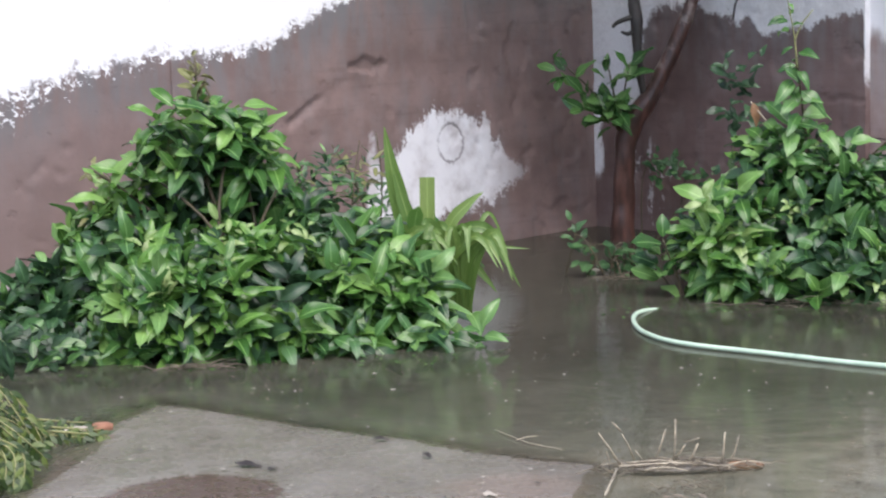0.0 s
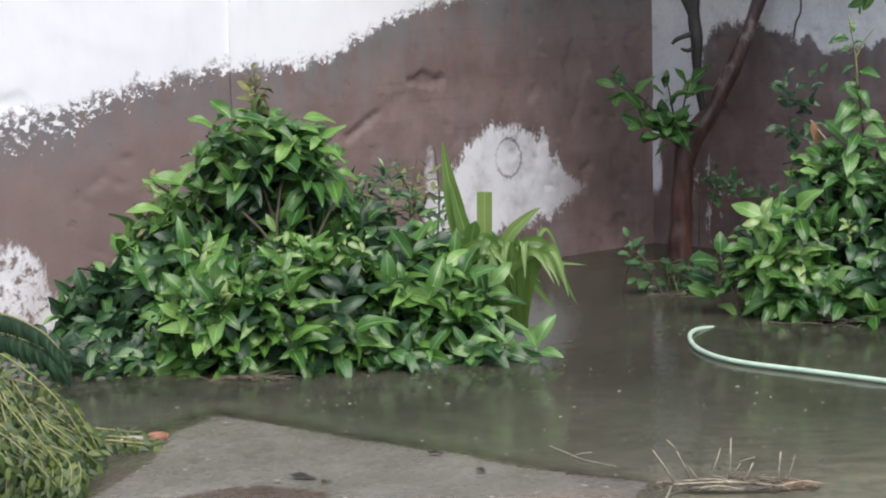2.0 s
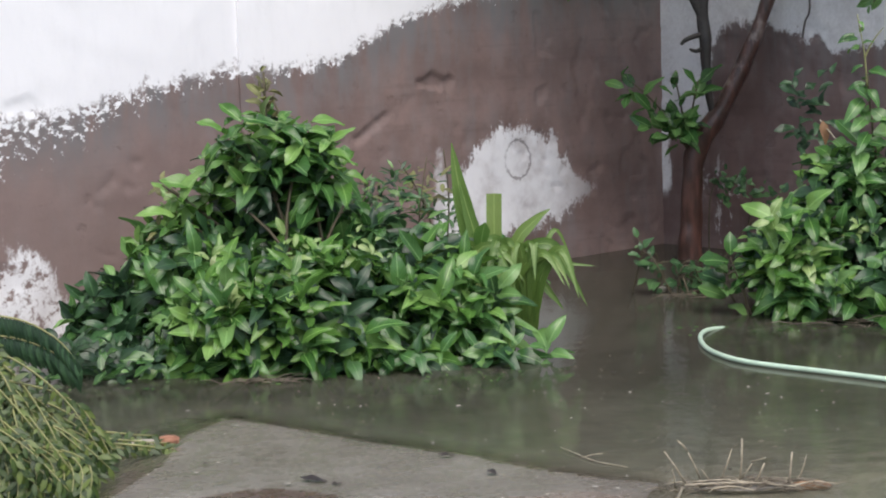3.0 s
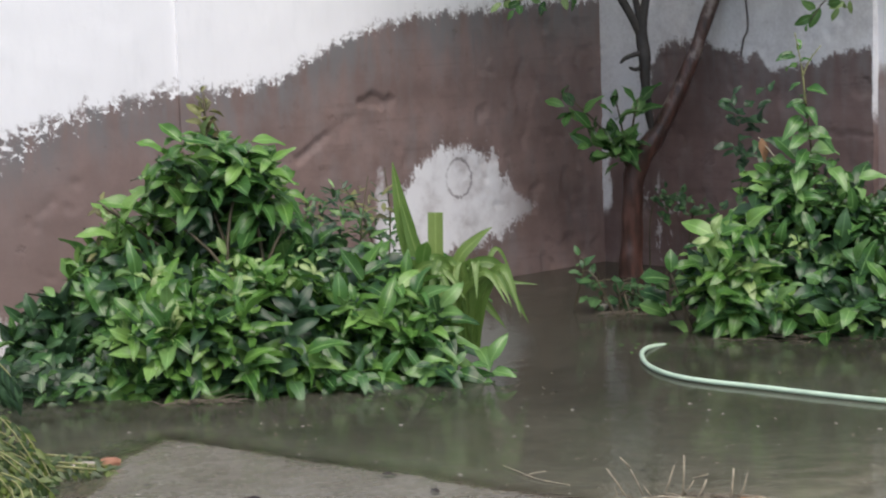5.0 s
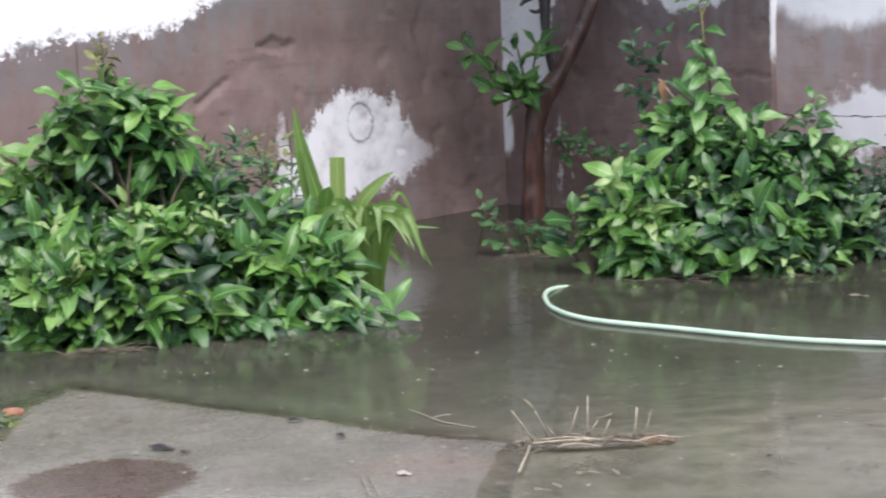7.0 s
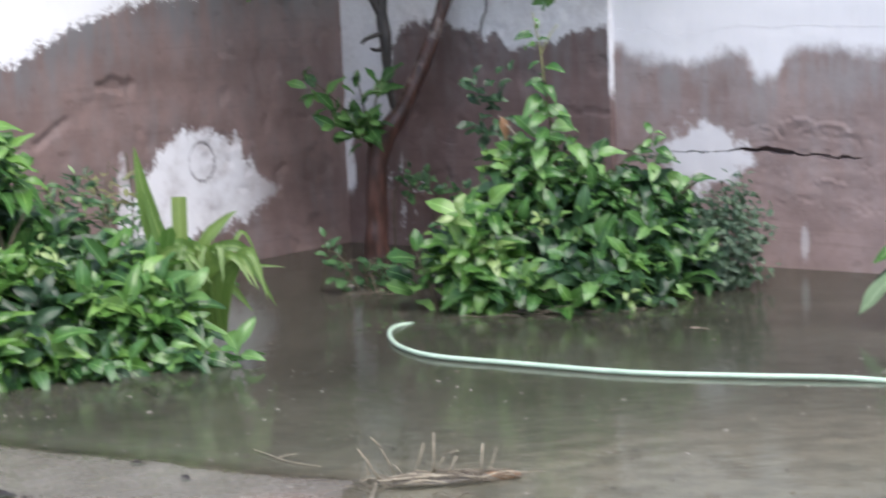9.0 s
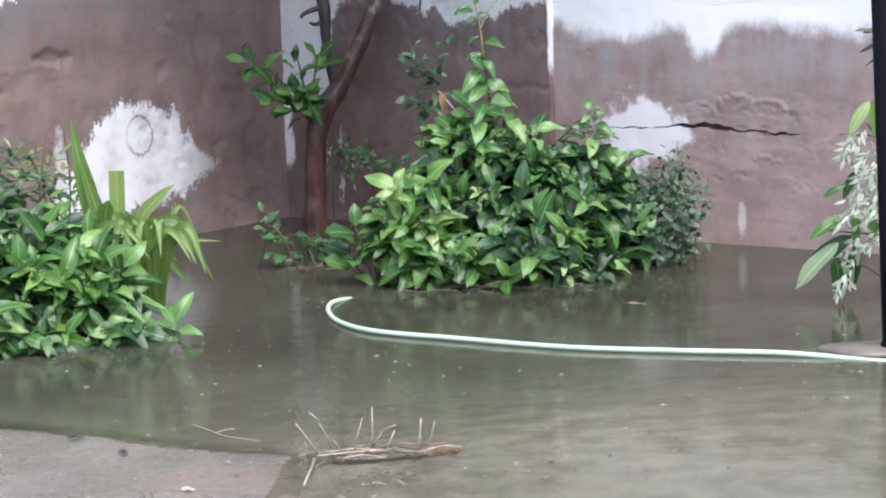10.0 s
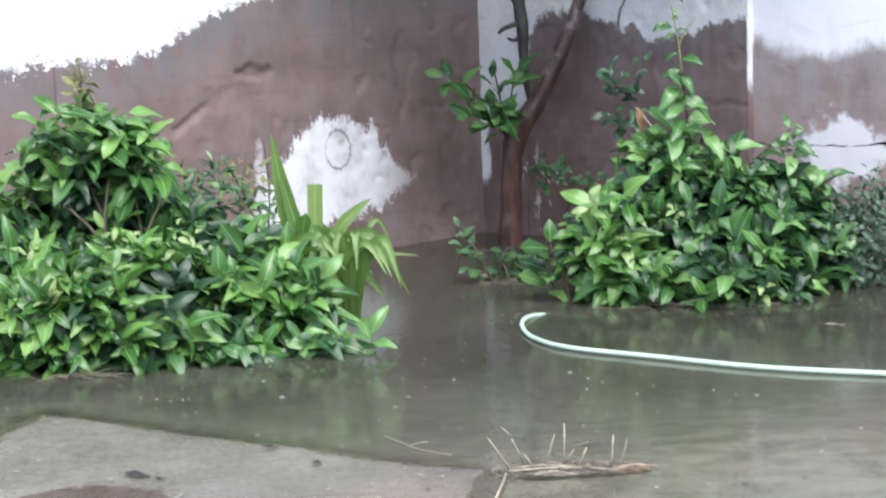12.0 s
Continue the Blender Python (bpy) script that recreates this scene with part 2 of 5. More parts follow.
M_hose = simple("pale_green_rubber", (0.50, 0.65, 0.51), 0.32, (0.42, 0.56, 0.44), 14, 0.1, 0.001)
M_post = simple("dark_navy_paint", (0.004, 0.005, 0.010), 0.5, (0.007, 0.006, 0.011), 9, 0.15, 0.002, 0.15)
M_footing = simple("wet_footing_concrete", (0.17, 0.155, 0.125), 0.45, (0.11, 0.10, 0.085), 12)
M_chip = simple("pale_grit", (0.40, 0.375, 0.33), 0.6, (0.30, 0.28, 0.24), 30)
M_dead = simple("dead_leaf", (0.30, 0.17, 0.09), 0.6, (0.2, 0.11, 0.06), 30)
M_deaddark = simple("dark_soaked_leaf", (0.035, 0.026, 0.02), 0.4, None, 30)
M_litter = simple("soaked_straw", (0.20, 0.17, 0.125), 0.6, (0.12, 0.10, 0.075), 30)
M_stalk = simple("pale_green_stalk", (0.25, 0.25, 0.10), 0.5, (0.17, 0.18, 0.07), 30)
M_plain = simple("plain_whitewash", (0.62, 0.61, 0.60), 0.8, (0.45, 0.43, 0.41), 2.0)
M_wire = simple("grey_wire", (0.10, 0.085, 0.08), 0.6, None, 30)


def bark_material():
    """Wet red-brown bark with sky gloss painted on as pale patches higher up."""
    m, tree, bsdf = material("wet_bark")
    k = Kit(tree)
    co, x, y, z = k.object_xyz()
    long, fine = k.noise(co, 1.0, 6, 0.65, (30, 30, 7)), k.noise(co, 90, 4, 0.6)
    c = k.mix(k.step(long, 0.36, 0.66), (0.036, 0.019, 0.015), (0.095, 0.044, 0.034))
    c = k.mix(k.math('MULTIPLY', k.step(fine, 0.55, 0.75), 0.4), c, (0.03, 0.018, 0.015))
    # pale patches put the sky's gloss on the upper trunk into the colour
    sky_gloss = k.math('MULTIPLY', k.step(k.noise(co, 7, 4, 0.6, (1, 1, 0.6)), 0.50, 0.58), k.step(z, 0.60, 0.80))
    c = k.mix(k.math('MULTIPLY', sky_gloss, 0.6), c, (0.30, 0.245, 0.225))
    k.put(bsdf.inputs["Base Color"], c)
    k.put(bsdf.inputs["Roughness"], k.math('ADD', 0.20, k.math('MULTIPLY', fine, 0.25)))
    k.put(bsdf.inputs["Normal"], k.bump(k.math('ADD', long, k.math('MULTIPLY', fine, 0.3)), 0.6, 0.006))
    return m


M_bark = bark_material()


def slab_material():
    m, tree, bsdf = material("wet_concrete_slab")
    k = Kit(tree)
    co, x, y, z = k.object_xyz()
    n1, n2, n3 = k.noise(co, 2.2, 5, 0.6), k.noise(co, 18, 5, 0.65), k.noise(co, 120, 2, 0.5)
    c = k.mix(k.step(n1, 0.38, 0.66), (0.132, 0.118, 0.096), (0.195, 0.178, 0.154))
    c = k.mix(k.math('MULTIPLY', k.step(n2, 0.5, 0.75), 0.5), c, (0.095, 0.085, 0.07))
    c = k.mix(k.math('MULTIPLY', k.step(n3, 0.6, 0.75), 0.15), c, (0.24, 0.225, 0.205))
    stain = k.math('ADD', k.blob(x, y, -0.60, 4.465, 0.215, 0.215), k.math('MULTIPLY', k.math('SUBTRACT', n2, 0.5), 0.35))
    c = k.mix(k.math('MULTIPLY', k.math('SUBTRACT', 1.0, k.step(stain, 0.9, 1.05)), 0.9), c, (0.072, 0.041, 0.032))
    rust = k.math('ADD', k.blob(x, y, 0.14, 4.46, 0.2, 0.16), k.math('MULTIPLY', k.math('SUBTRACT', n2, 0.5), 0.8))
    c = k.mix(k.math('MULTIPLY', k.math('SUBTRACT', 1.0, k.step(rust, 0.5, 1.1)), 0.3), c, (0.24, 0.165, 0.13))
    k.put(bsdf.inputs["Base Color"], c)
    k.put(bsdf.inputs["Roughness"], k.math('ADD', 0.22, k.math('MULTIPLY', k.step(n2, 0.4, 0.7), 0.22)))
    k.put(bsdf.inputs["Normal"], k.bump(k.math('ADD', n2, k.math('MULTIPLY', n3, 0.3)), 0.25, 0.004))
    return m


M_slab = slab_material()


def water_material():
    m, tree, bsdf = material("murky_flood_water")
    k = Kit(tree)
    co = k.object_xyz()[0]
    n1 = k.noise(co, 1.3, 4, 0.55)
    n2 = k.noise(co, 14, 3, 0.5, (1, 1, 1))
    n3 = k.noise(co, 60, 2, 0.5)
    c = k.mix(k.step(n1, 0.35, 0.65), (0.056, 0.055, 0.042), (0.042, 0.043, 0.032))
    c = k.mix(k.math('MULTIPLY', k.step(k.noise(co, 6, 7, 0.65), 0.46, 0.72), 0.7), c, (0.098, 0.093, 0.074))
    clear = k.node("ShaderNodeBsdfTransparent", Color=(0.95, 0.95, 0.90))
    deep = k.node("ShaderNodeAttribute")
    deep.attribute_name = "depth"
    # the water's colour turns paler where it is shallow
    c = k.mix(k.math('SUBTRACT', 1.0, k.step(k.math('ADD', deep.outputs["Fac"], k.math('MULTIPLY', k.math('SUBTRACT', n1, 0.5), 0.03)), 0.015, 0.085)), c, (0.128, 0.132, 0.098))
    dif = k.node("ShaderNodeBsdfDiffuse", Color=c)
    # murk hides the bottom as the water deepens
    murk = k.math('SUBTRACT', 1.0, k.math('POWER', 2.718, k.math('MULTIPLY', deep.outputs["Fac"], -26.0)))
    body = k.node("ShaderNodeMixShader", Fac=murk)
    tree.links.new(clear.outputs[0], body.inputs[1])
    tree.links.new(dif.outputs[0], body.inputs[2])
    drops = k.node("ShaderNodeTexVoronoi", Vector=co, Scale=9.0).outputs[0]
    rings = k.math('MULTIPLY', k.math('SINE', k.math('MULTIPLY', drops, 70.0)), k.math('SUBTRACT', 1.0, k.step(drops, 0.1, 0.35)))
    nor = k.bump(k.math('ADD', k.math('ADD', n2, k.math('MULTIPLY', n3, 0.4)), k.math('MULTIPLY', rings, 0.10)), 0.075, 0.012)
    gloss = k.node("ShaderNodeBsdfGlossy", Color=(0.76, 0.77, 0.74), Roughness=0.08, Normal=nor)
    fres = k.node("ShaderNodeFresnel", IOR=1.33, Normal=nor)
    out = k.node("ShaderNodeMixShader", Fac=fres.outputs[0])
    tree.links.new(body.outputs[0], out.inputs[1])
    tree.links.new(gloss.outputs[0], out.inputs[2])
    tree.links.new(out.outputs[0], tree.nodes["Material Output"].inputs["Surface"])
    return m


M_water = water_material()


def leaf_material(name, dark, mid, light, rough=0.33, rib=0.4, through_light=0.30):
    m, tree, bsdf = material(name)
    k = Kit(tree)
    rnd = k.math('FRACT', k.math('ADD', k.node("ShaderNodeObjectInfo").outputs["Random"], k.node("ShaderNodeNewGeometry").outputs["Random Per Island"]))
    ramp = k.node("ShaderNodeValToRGB", Fac=rnd)
    cr = ramp.color_ramp
    cr.elements[0].color, cr.elements[1].color = (*dark, 1), (*light, 1)
    e = cr.elements.new(0.55)
    e.color = (*mid, 1)
    uv = k.node("ShaderNodeTexCoord").outputs["UV"]
    sep = k.node("ShaderNodeSeparateXYZ", Vector=uv)
    off = k.math('ABSOLUTE', k.math('SUBTRACT', sep.outputs[0], 0.5))
    rib_mask = k.math('MULTIPLY', k.math('SUBTRACT', 1.0, k.step(off, 0.015, 0.06)), rib)
    vein = k.math('ABSOLUTE', k.math('SUBTRACT', k.math('FRACT', k.math('SUBTRACT', k.math('MULTIPLY', sep.outputs[1], 8.0), k.math('MULTIPLY', off, 5.0))), 0.5))
    vein_mask = k.math('MULTIPLY', k.math('SUBTRACT', 1.0, k.step(vein, 0.02, 0.14)), 0.22 * rib)
    co = k.object_xyz()[0]
    blot = k.noise(co, 30, 4, 0.6)
    c = k.mix(k.math('MULTIPLY', k.step(blot, 0.45, 0.7), 0.35), ramp.outputs[0], mid)
    c = k.mix(k.math('MAXIMUM', rib_mask, vein_mask), c, tuple(min(1, v * 1.7 + 0.03) for v in light))
    k.put(bsdf.inputs["Base Color"], c)
    bsdf.inputs["Roughness"].default_value = rough
    bsdf.inputs["Specular IOR Level"].default_value = 0.5
    k.put(bsdf.inputs["Normal"], k.bump(k.math('ADD', k.math('MULTIPLY', vein, -0.4), blot), 0.25, 0.002))
    trans = k.node("ShaderNodeBsdfTranslucent", Color=c)
    out = k.node("ShaderNodeMixShader", Fac=through_light)
    tree.links.new(bsdf.outputs[0], out.inputs[1])
    tree.links.new(trans.outputs[0], out.inputs[2])
    tree.links.new(out.outputs[0], tree.nodes["Material Output"].inputs["Surface"])
    return m


M_leaf = leaf_material("glossy_green_leaf", (0.018, 0.060, 0.018), (0.066, 0.172, 0.044), (0.185, 0.335, 0.110), 0.22)
M_bright = leaf_material("bright_green_leaf", (0.034, 0.110, 0.024), (0.098, 0.225, 0.044), (0.210, 0.370, 0.100), 0.24)
M_olive = leaf_material("olive_young_leaf", (0.080, 0.075, 0.030), (0.150, 0.150, 0.055), (0.250, 0.270, 0.100), 0.45)
M_young = leaf_material("young_yellow_green_leaf", (0.15, 0.25, 0.07), (0.22, 0.33, 0.11), (0.32, 0.42, 0.17))
# dark green leaves; inside the bushes this colour also stands in for shade
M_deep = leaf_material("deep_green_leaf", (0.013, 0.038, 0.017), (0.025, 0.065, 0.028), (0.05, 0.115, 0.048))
M_mid = leaf_material("muted_green_leaf", (0.022, 0.066, 0.028), (0.050, 0.126, 0.046), (0.105, 0.215, 0.080))
M_grass = leaf_material("strap_grass", (0.080, 0.160, 0.032), (0.140, 0.240, 0.055), (0.240, 0.320, 0.100), 0.38)
M_feather = leaf_material("feathery_yellow_green", (0.014, 0.036, 0.008), (0.048, 0.092, 0.018), (0.150, 0.200, 0.045), 0.42, 0.15)
M_weed = leaf_material("dusty_weed_leaf", (0.045, 0.090, 0.055), (0.080, 0.140, 0.085), (0.170, 0.230, 0.150), 0.55, 0.1)
M_underside = leaf_material("pale_green_underside", (0.20, 0.30, 0.16), (0.28, 0.38, 0.22), (0.38, 0.47, 0.31), 0.45, 0.4)
M_pale = leaf_material("pale_leaf_underside", (0.40, 0.48, 0.36), (0.50, 0.57, 0.45), (0.62, 0.68, 0.56), 0.5, 0.2)

# ---- building blocks ----
rng = random.Random(7)
nrng = np.random.default_rng(11)


def link(name, verts, faces, mat, parent=None, label="", uvs=None, smooth=True):
    """A mesh object from vertices and faces; a part when it has a parent."""
    me = bpy.data.meshes.new(name)
    me.from_pydata([tuple(map(float, v)) for v in verts], [], [tuple(map(int, f)) for f in faces])
    if uvs is not None:
        layer = me.uv_layers.new(name="UVMap")
        idx = np.empty(len(me.loops), dtype=np.int32)
        me.loops.foreach_get("vertex_index", idx)
        layer.data.foreach_set("uv", np.asarray(uvs, dtype=np.float32)[idx].ravel())
    me.materials.append(mat)
    if smooth:
        me.polygons.foreach_set("use_smooth", [True] * len(me.polygons))
    me.update()
    return share(name, me, parent, label)


def share(name, me, parent=None, label="", m=None):
    ob = new(name, me)
    if parent is not None:
        ob.parent = parent
    if m is not None:
        ob.matrix_basis = m
    if label:
        ob["label"] = label
    return ob


def thing(name, at, label, category, group="", kind=""):
    ob = new(name)
    ob.location = at
    ob.empty_display_size = 0.05
    return tagged(ob, label, category, group, kind)


def sheet(x0, x1, z0, z1, step, front, back, shape):
    """A wall slab as vertices and faces: a fine front at y = front + shape(x, z), a flat back. Uneven outline by shape's x and z shifts."""
    nx, nz = max(2, int((x1 - x0) / step) + 1), max(2, int((z1 - z0) / step) + 1)
    verts, faces = [], []
    for j in range(nz):
        for i in range(nx):
            x, z = x0 + (x1 - x0) * i / (nx - 1), z0 + (z1 - z0) * j / (nz - 1)
            dx, dy, dz = shape(x, z, i in (0, nx - 1), j in (0, nz - 1))
            verts.append((x + dx, front + dy, z + dz))
    for j in range(nz - 1):
        for i in range(nx - 1):
            a = j * nx + i
            faces.append((a, a + 1, a + nx + 1, a + nx))
    rim = [i for i in range(nx)] + [j * nx + nx - 1 for j in range(1, nz)] + [(nz - 1) * nx + i for i in range(nx - 2, -1, -1)] + [j * nx for j in range(nz - 2, 0, -1)]
    base, n = len(verts), len(rim)
    for r in rim:
        verts.append(verts[r])
    for r in rim:
        x, y, z = verts[r]
        verts.append((x, back, z))
    for q in range(n):
        faces.append((base + q, base + n + q, base + n + (q + 1) % n, base + (q + 1) % n))
    faces.append(tuple(base + n + q for q in range(n)))
    return verts, faces


def fbm(x, y, z, octaves=4):
    return noise.fractal(Vector((x, y, z)), 0.9, 2.1, octaves)


def tube(points, radii, sides=8, wobble=0.0, seed=0.0):
    """A round limb along points."""
    pts = [Vector(p) for p in points]
    verts, faces = [], []
    side = Vector((1, 0.13, 0.07))
    for i, p in enumerate(pts):
        d = (pts[min(i + 1, len(pts) - 1)] - pts[max(i - 1, 0)]).normalized()
        side = (side - d * side.dot(d)).normalized()
        other = d.cross(side)
        for s in range(sides):
            a = 2 * pi * s / sides
            r = radii[i] * (1 + wobble * noise.noise(Vector((p.x * 9 + cos(a), p.y * 9 + sin(a), p.z * 9 + seed))))
            verts.append(p + side * (r * cos(a)) + other * (r * sin(a)))
    for i in range(len(pts) - 1):
        for s in range(sides):
            a, b = i * sides + s, i * sides + (s + 1) % sides
            faces.append((a, b, b + sides, a + sides))
    faces.append(tuple(range(sides - 1, -1, -1)))
    faces.append(tuple(range(len(verts) - sides, len(verts))))
    return verts, faces


def smooth_path(points, per=6):
    """Points along a curve through the given ones."""
    p = [Vector(q) for q in points]
    out = []
    for i in range(len(p) - 1):
        a, b, c, d = p[max(i - 1, 0)], p[i], p[i + 1], p[min(i + 2, len(p) - 1)]
        for s in range(per):
            t = s / per
            out.append(0.5 * ((2 * b) + (c - a) * t + (2 * a - 5 * b + 4 * c - d) * t * t + (3 * b - a - 3 * c + d) * t ** 3))
    return out + [p[-1]]


def lerp_list(values, n):
    return [float(v) for v in np.interp(np.linspace(0, 1, n), np.linspace(0, 1, len(values)), values)]


def blade_mesh(length, width, fold, droop, twist, rows, belly=0.45, tip=1.0, cols=2):
    """A leaf along +y, upper side +z: (verts, faces, uvs). belly: where it is widest."""
    verts, faces, uvs = [], [], []
    n = 2 * cols // 2 + 1
    for i in range(rows + 1):
        t = i / rows
        w = width * 0.5 * (sin(pi * min(1.0, t ** (math.log(0.5) / math.log(belly)))) ** 0.85 + 0.04) * (1 if t < 0.97 else tip * 0.4)
        y = length * (t - 0.10 * droop * t * t)
        z = -droop * length * 0.42 * t * t
        for j in range(n):
            s = 2 * j / (n - 1) - 1
            a = twist * t
            x0, z0 = s * w * cos(fold), abs(s) * w * sin(fold) + 0.10 * width * sin(9 * t + s * 2) * abs(s)
            verts.append((x0 * cos(a) - z0 * sin(a), y, z + x0 * sin(a) + z0 * cos(a)))
            uvs.append((0.5 + 0.5 * s, t))
    for i in range(rows):
        for j in range(n - 1):
            a = i * n + j
            faces.append((a, a + 1, a + n + 1, a + n))
    return np.array(verts), np.array(faces), np.array(uvs)


def turn_to(direction, upper, at, size=1.0):
    """The pose of a leaf that grows along direction with its upper side to upper."""
    y = Vector(direction).normalized()
    x = y.cross(Vector(upper))
    if x.length < 1e-4:
        x = y.cross(Vector((0.3, 0.9, 0.2)))
    x.normalize()
    z = x.cross(y)
    m = Matrix((x, y, z)).transposed().to_4x4()
    return Matrix.Translation(at) @ m @ Matrix.Diagonal((size, size, size, 1))


class Leaves:
    """Collects leaves of one plant; the ones nearest to the yard's open side become parts, the rest one joined part."""

    def __init__(self, variants):
        self.variants, self.items = variants, []

    def add(self, kind, m, mat):
        self.items.append((kind % len(self.variants), m, mat))

    def build(self, parent, single, label="", name="leaf"):
        self.items.sort(key=lambda it: it[1].translation.y)
        back = Matrix.Translation(-Vector(parent.location))
        meshes = {}
        for kind, m, mat in self.items[:single]:
            key = (kind, mat.name)
            if key not in meshes:
                v, f, uv = self.variants[kind]
                first = link(name, v, f, mat, parent, label, uv)
                first.matrix_basis = back @ m
                meshes[key] = first.data
            else:
                share(name, meshes[key], parent, label, back @ m)
        rest = {}
        for kind, m, mat in self.items[single:]:
            rest.setdefault(mat.name, (mat, []))[1].append((kind, m))
        for mat, group in rest.values():
            vs, fs, us, base = [], [], [], 0
            for kind, m in group:
                v, f, uv = self.variants[kind]
                a = np.array(back @ m)
                vs.append(v @ a[:3, :3].T + a[:3, 3])
                fs.append(f + base)
                us.append(uv)
                base += len(v)
            ob = link("foliage", np.concatenate(vs), np.concatenate(fs), mat, parent, "", np.concatenate(us))
            tagged(ob, kind="stuff")


def leaf_set(length, width, seed, count=8, rows=6, fold=(0.15, 0.5), droop=(0.1, 0.9), belly=0.42):
    r = random.Random(seed)
    return [blade_mesh(length * r.uniform(0.85, 1.12), width * r.uniform(0.85, 1.15), r.uniform(*fold), r.uniform(*droop), r.uniform(-0.5, 0.5), rows, belly * r.uniform(0.9, 1.1))
            for _ in range(count)]


def shoot(leaves, at, axis, count, size, mat, r, open_angle=(45, 95), spread=0.05, sag=0.25, face=0.55):
    """A shoot's whorl of leaves round axis."""
    a = Vector(axis).normalized()
    s = a.orthogonal().normalized()
    o = a.cross(s)
    turn = r.uniform(0, 2 * pi)
    for i in range(count):
        phi = turn + i * 2.4 + r.uniform(-0.25, 0.25)
        th = radians(r.uniform(*open_angle)) * (0.55 + 0.45 * (i + 1) / count)
        d = a * cos(th) + (s * cos(phi) + o * sin(phi)) * sin(th) + Vector((0, 0, -sag * r.random()))
        p = Vector(at) - a * (spread * i / max(1, count) * 2)
        k = size * r.uniform(0.55, 1.3) * (0.7 + 0.3 * (i + 1) / count)
        leaves.add(r.randrange(64), turn_to(d, a + Vector((r.uniform(-0.5, 0.5), -face + r.uniform(-0.3, 0.3), 0.35 + r.uniform(-0.3, 0.3))), p + d.normalized() * 0.008, k), mat)


# ---- the yard: ground, flood water, concrete slab ----
def ground_height(x, y):
    """The yard's bed: mud, with a bar of paler silt coming up beside the slab."""
    bar = max(0.0, 1 - ((x - 1.25) / 1.7) ** 2 - ((y - 4.1) / 1.4) ** 2)
    near = max(0.0, min(1.0, (6.7 - y) / 1.7))
    return -0.085 + 0.035 * near + (0.073 - 0.035 * near) * min(1.0, bar * 1.4) + 0.012 * fbm(x * 1.4, y * 1.4, 3.1) * (0.4 + 0.6 * (1 - bar))


def build_ground():
    n = 220
    verts, faces = [], []
    for j in range(n + 1):
        for i in range(n + 1):
            x, y = (i / n * 2 - 1), (j / n * 2 - 1)
            x, y = 0.8 + 60 * x * abs(x) ** 1.4, 5.5 + 60 * y * abs(y) ** 1.4
            verts.append((x, y, min(-0.006, ground_height(x, y))))
    for j in range(n):
        for i in range(n):
            a = j * (n + 1) + i
            faces.append((a, a + 1, a + n + 2, a + n + 1))
    tagged(link("ground", verts, faces, M_mud), "brown wet mud of a flooded yard", "ground", kind="structure")


build_ground()

SLAB = [(-0.84, 5.63), (0.42, 4.69), (0.38, 4.5), (0.34, 4.0), (0.6, 2.6), (0.9, -2.0), (-1.9, -2.0), (-1.25, 3.2), (-1.03, 4.9), (-0.98, 5.32)]


def inside_depth(x, y):
    """The distance from the slab's outline, positive inside it."""
    best, odd = 1e9, False
    for (ax, ay), (bx, by) in zip(SLAB, SLAB[1:] + SLAB[:1]):
        t = max(0.0, min(1.0, ((x - ax) * (bx - ax) + (y - ay) * (by - ay)) / ((bx - ax) ** 2 + (by - ay) ** 2)))
        best = min(best, math.hypot(x - ax - t * (bx - ax), y - ay - t * (by - ay)))
        if (ay > y) != (by > y) and x < ax + (y - ay) * (bx - ax) / (by - ay):
            odd = not odd
    return best if odd else -best


def slab_height(x, y):
    d = inside_depth(x, y) + 0.03 * fbm(x * 2.2, y * 2.2, 0.5)
    t = max(0.0, min(1.0, (d + 0.22) / 0.34))
    return -0.070 + 0.0725 * (t * t * (3 - 2 * t)) ** 0.9 + 0.0035 * fbm(x * 1.6, y * 1.6, 8.0)


def build_slab():
    nx, ny = 150, 150
    verts, faces, keep = [], [], {}
    for j in range(ny + 1):
        for i in range(nx + 1):
            x = -2.1 + 5.8 * i / nx
            y = -2.2 + 8.1 * (1 - (1 - j / ny) ** 1.8)
            if inside_depth(x, y) < -0.34:
                continue
            z = slab_height(x, y)
            keep[(i, j)] = len(verts)
            verts.append((x, y, z))
    for j in range(ny):
        for i in range(nx):
            q = [(i, j), (i + 1, j), (i + 1, j + 1), (i, j + 1)]
            if all(p in keep for p in q):
                faces.append([keep[p] for p in q])
    tagged(link("pavement", verts, faces, M_slab), "worn wet grey concrete slab just above the flood water", "pavement", kind="structure")


build_slab()


def build_water():
    xs = [-9, -5, -3, -2.2] + [-2.1 + 0.05 * i for i in range(97)] + [2.9, 3.2, 3.6, 5, 9]
    ys = [-5, -1, 0.5, 2, 3] + [3.6 + 0.05 * i for i in range(47)] + [6.1, 6.5, 7, 8, 9, 12]
    verts, faces = [], []
    for y in ys:
        for x in xs:
            verts.append((x, y, 0.0))
    n = len(xs)
    for j in range(len(ys) - 1):
        for i in range(n - 1):
            a = j * n + i
            faces.append((a, a + 1, a + n + 1, a + n))
    ob = link("water", verts, faces, M_water)
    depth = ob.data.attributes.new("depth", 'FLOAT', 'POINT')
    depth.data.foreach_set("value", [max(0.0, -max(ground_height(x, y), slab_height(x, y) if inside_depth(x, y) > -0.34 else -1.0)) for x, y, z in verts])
    tagged(ob, "shallow murky brown-green flood water over the yard", "water", kind="structure")


build_water()

